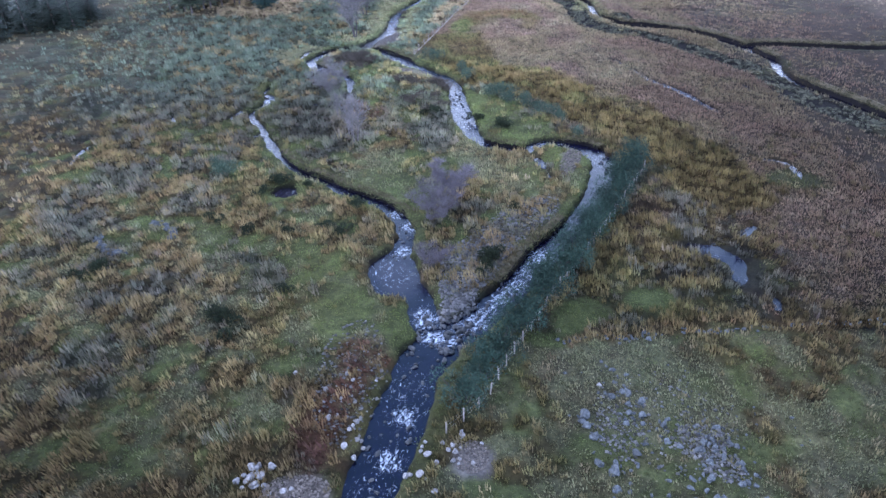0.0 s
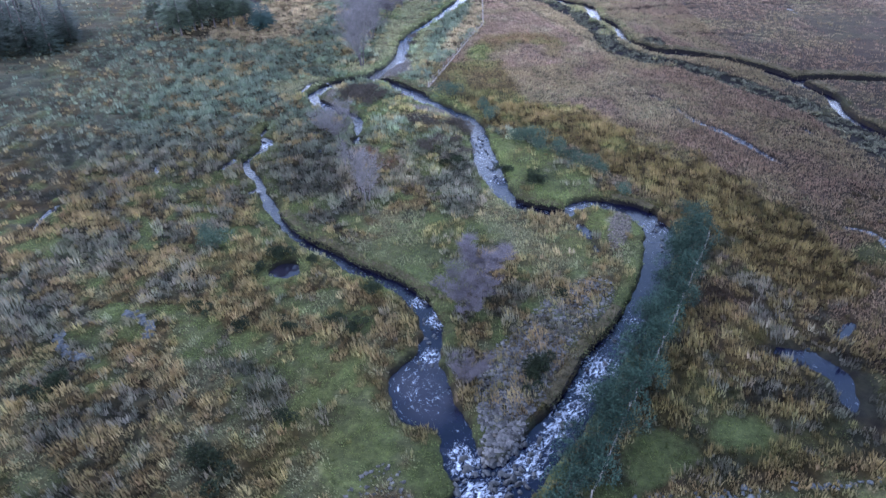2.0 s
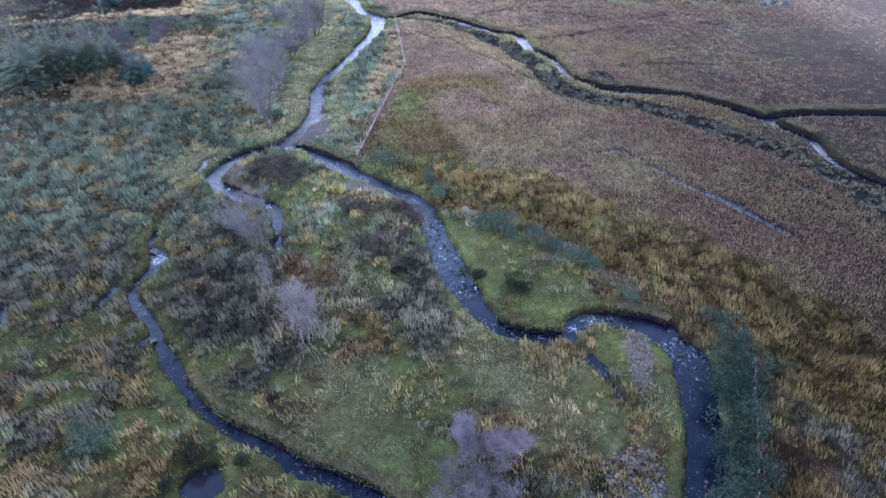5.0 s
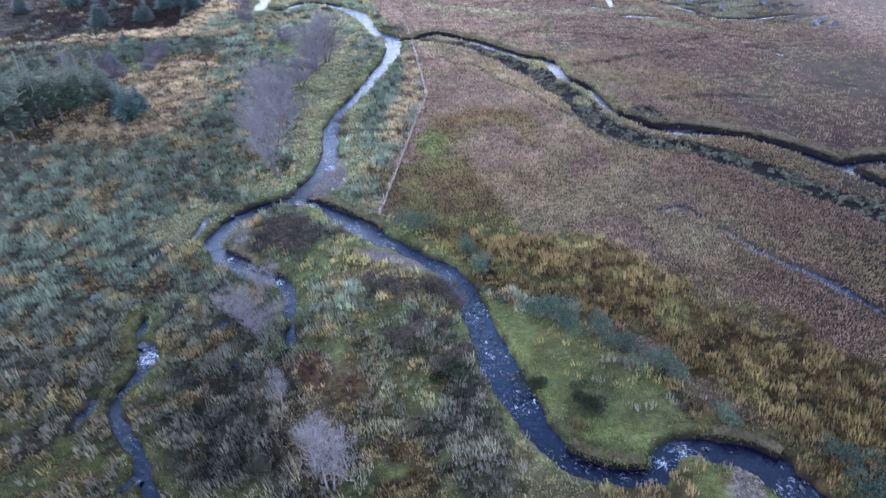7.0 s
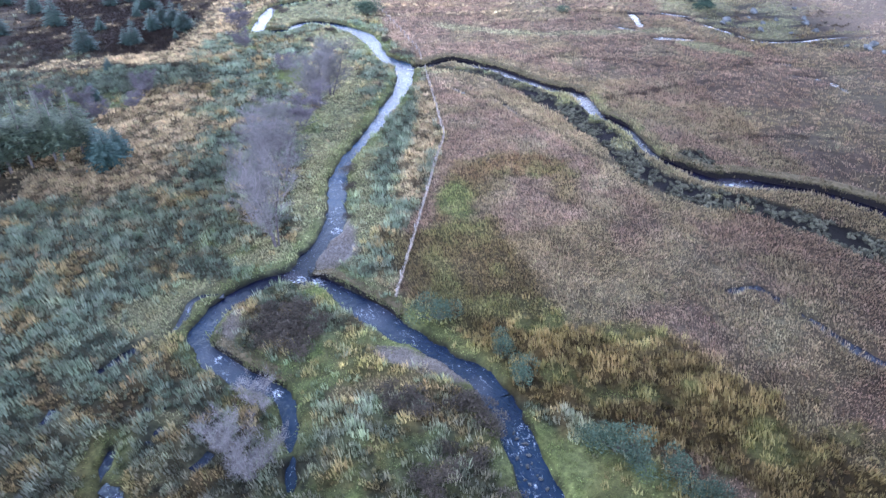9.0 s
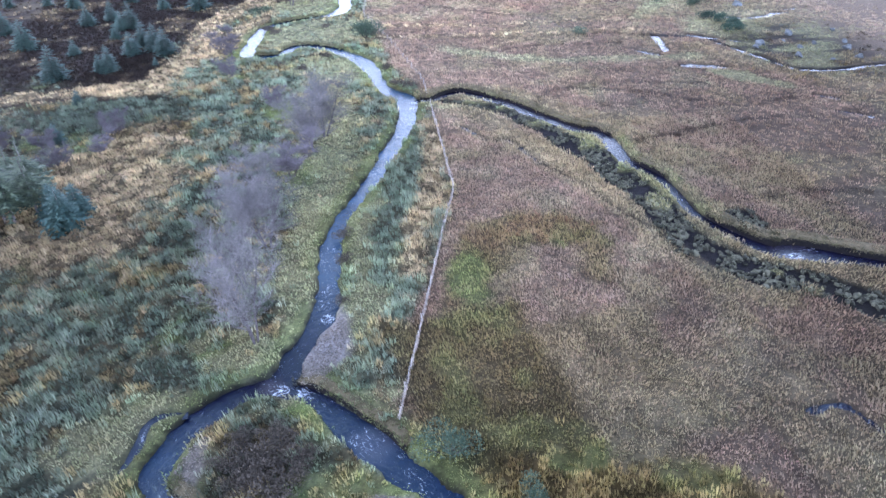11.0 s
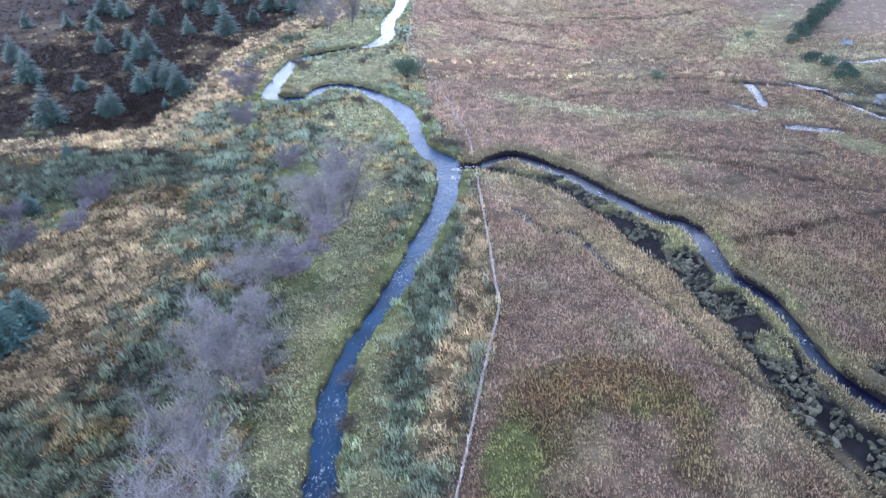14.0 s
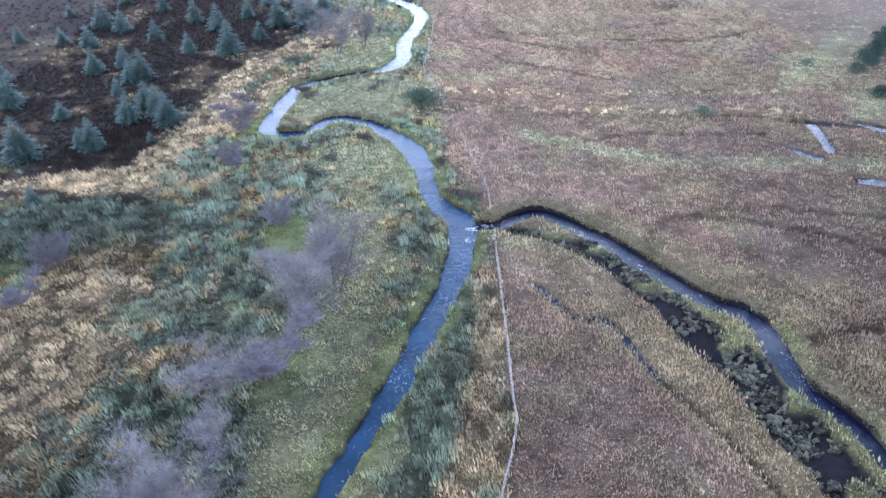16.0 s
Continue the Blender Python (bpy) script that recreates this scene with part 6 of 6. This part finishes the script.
# a broken sheepfold ring and a tumbled wall
for ax, ay, bx, by, count in [(-20.4, 39.5, -19.5, 39.1, 7), (-19.5, 39.1, -18.6, 38.3, 10), (-18.6, 38.3, -18.3, 37.0, 12), (-20.8, 35.7, -22.1, 35.9, 9), (-22.1, 35.9, -23.0, 36.8, 9), (-23.0, 36.8, -23.4, 37.7, 8)]:
    for s in rng.uniform(0, 1, 2 * count):
        lay("fold_stone", GREY, K * (ax + s * (bx - ax) + rng.normal(0, 0.12)), K * (ay + s * (by - ay) + rng.normal(0, 0.12)), rng.uniform(0.3, 0.6), "grey stone of a tumbled sheepfold ring", "sheepfold stones")
for s in rng.uniform(0, 1, 90):
    wx, wy = np.interp(s, (0, 0.25, 0.6, 1), (5.8, 9.7, 15.3, 23.6)), np.interp(s, (0, 0.25, 0.6, 1), (26.4, 26.4, 26.9, 27.1))
    lay("wall_stone", GREY, K * (wx + rng.normal(0, 0.1)), K * (wy + rng.normal(0, 0.12)), rng.uniform(0.16, 0.34), "small grey stone of a sunken field wall", "old wall stones", -0.1)


def pebbles(name, spots, label, cast, low, high):
    """Gravel: thousands of small stones in one mesh."""
    octa = np.array([(1, 0, 0), (-1, 0, 0), (0, 1, 0), (0, -1, 0), (0, 0, 1), (0, 0, -1)], float)
    tri = np.array([(0, 2, 4), (2, 1, 4), (1, 3, 4), (3, 0, 4), (2, 0, 5), (1, 2, 5), (3, 1, 5), (0, 3, 5)])
    xs, ys, ss = [], [], []
    for x, y, rx, ry, turn, count, big in spots:
        a, rad = rng.uniform(0, 2 * np.pi, count), np.sqrt(rng.uniform(0, 1, count))
        u, v = rx * rad * np.cos(a), ry * rad * np.sin(a)
        c, s = math.cos(radians(turn)), math.sin(radians(turn))
        xs.append(K * (x + u * c - v * s)), ys.append(K * (y + u * s + v * c)), ss.append(big * rng.uniform(0.35, 1.0, count) ** 1.6)
    x, y, s = np.concatenate(xs), np.concatenate(ys), np.concatenate(ss)
    ok = sample(ragged, x, y) > -0.3
    x, y, s = x[ok], y[ok], s[ok]
    jit = 1 + rng.uniform(-0.35, 0.35, (len(x), 6, 1))
    t = rng.uniform(0, 2 * np.pi, len(x))
    v = octa[None] * jit * (s / 2)[:, None, None] * np.array((1.1, 0.9, 0.6))
    vx = v[..., 0] * np.cos(t)[:, None] - v[..., 1] * np.sin(t)[:, None] + x[:, None]
    vy = v[..., 0] * np.sin(t)[:, None] + v[..., 1] * np.cos(t)[:, None] + y[:, None]
    vz = v[..., 2] + (sample(Z, x, y) + 0.12 * s)[:, None]
    faces = (np.arange(len(x)) * 6)[:, None, None] + tri[None]
    grey = rng.uniform(low, high, (len(x), 1)) * np.array(cast)
    ob = new(name, flat_mesh(name, np.stack([vx, vy, vz], -1).reshape(-1, 3), faces.reshape(-1, 3), M_BLADES, np.repeat(grey, 6, axis=0)))
    return tagged(ob, label, "gravel", kind="stuff")


pebbles("gravel", [(-6.8, 80.3, 1.3, 3.0, -20, 4600, 0.15), (-2.2, 68.4, 3.4, 0.75, -32, 2800, 0.15), (-6.7, 17.2, 1.5, 0.9, 0, 900, 0.25), (0.8, 18.8, 0.8, 0.9, 0, 600, 0.2), (-12.9, 73.4, 0.5, 1.8, -20, 500, 0.2), (10.0, 47.6, 0.7, 2.6, -20, 900, 0.3)], "grey river gravel in bars beside the water", (1.12, 1.0, 0.86), 0.08, 0.25)
pebbles("cobbles", [(9.8, 20.8, 3.2, 3.2, 0, 300, 0.28), (11.0, 19.4, 1.3, 1.0, 0, 320, 0.36), (11.6, 18.0, 0.9, 0.8, 0, 180, 0.34), (7.6, 20.0, 1.2, 1.6, 0, 200, 0.34), (4.4, 37.6, 1.9, 5.4, -38, 1700, 0.40), (1.7, 34.0, 1.9, 3.8, -25, 1900, 0.44), (0.6, 31.0, 1.2, 1.8, 0, 700, 0.45), (0.5, 28.8, 1.3, 1.3, 0, 400, 0.5), (-5.0, 24.0, 1.8, 4.5, 0, 450, 0.38)], "loose grey cobbles washed over the grass", (1.0, 1.0, 0.97), 0.06, 0.25)


# ---------------------------------------------------------------- fences
def fence(name, rows, gap_m, height, label, wires):
    s = spline([(x, y, 0) for x, y in rows], 0.1)[:, :2]
    run = np.concatenate([[0], np.cumsum(np.hypot(*np.diff(s, axis=0).T))])
    root = new(name)
    root.location = (s[0][0], s[0][1], level(*s[0]))
    foot = Vector(root.location)
    bm = bmesh.new()
    bmesh.ops.create_cone(bm, cap_ends=True, segments=7, radius1=0.055, radius2=0.05, depth=height + 0.3, matrix=Matrix.Translation((0, 0, height / 2 - 0.15)))
    bmesh.ops.create_cone(bm, cap_ends=True, segments=7, radius1=0.05, radius2=0.012, depth=0.05, matrix=Matrix.Translation((0, 0, height + 0.024)))
    me = bpy.data.meshes.new("post")
    bm.to_mesh(me)
    bm.free()
    me.materials.append(M_POST)
    tops = []
    for d in np.arange(0, run[-1], gap_m):
        x, y = np.interp(d, run, s[:, 0]), np.interp(d, run, s[:, 1])
        p = part("post", me, root)
        z = level(x, y)
        p.matrix_basis = pose(x - foot.x, y - foot.y, z - foot.z, rng.uniform(-5, 5), rng.uniform(-5, 5), rng.uniform(0, 360))
        tops.append(Vector((x - foot.x, y - foot.y, z - foot.z)))
    for h in wires:
        v, f = [], []
        for a, b in zip(tops[:-1], tops[1:]):
            tube(v, f, a + Vector((0, 0, h)), b + Vector((0, 0, h)), 0.005, 0.005, 3)
        part("wire", list_mesh("wire", v, f, M_WIRE), root)
    return tagged(root, label, "fence"), s


fence("stock_fence", [(15.3, 45.7), (9.9, 36.3), (6.5, 30.9), (4.8, 27.9), (3.0, 24.8), (1.4, 21.8), (-1.1, 19.5)], 1.5, 1.1, "weathered wooden post and wire fence beside a shrub row", (0.35, 0.7, 1.0))
MARCH = [(-3.1, 74.4), (0.3, 85.5), (3.8, 97.0), (4.2, 103.5), (4.5, 110.0), (4.8, 116.0), (4.9, 121.0), (3.2, 134.0), (0.8, 147.9), (2.3, 162.8), (3.0, 175.0)]
straight = [(a[0] + s * (b[0] - a[0]), a[1] + s * (b[1] - a[1])) for a, b in zip(MARCH[:-1], MARCH[1:]) for s in (0, 0.33, 0.67)]
_, line_b = fence("march_fence", straight, 2.6, 0.95,
                  "old post and wire fence with bleached straw caught along it", (0.3, 0.6, 0.85))
# bleached straw matted along the foot of the fence
n = 1800
even = np.convolve(np.pad(sample(Z, line_b[:, 0], line_b[:, 1]), 60, "edge"), np.ones(121) / 121, "valid")
at = rng.integers(0, int(len(line_b) * 0.40), n)
clumps("fence_straw", line_b[at, 0] + rng.normal(0, 0.03, n), line_b[at, 1], np.tile(np.array((0.40, 0.36, 0.32)), (n, 1)), 5, 0.30, 0.06, 0.05, 0.06, "bleached straw matted along the foot of a fence", "grass", 0.5, even[at] + 0.06)
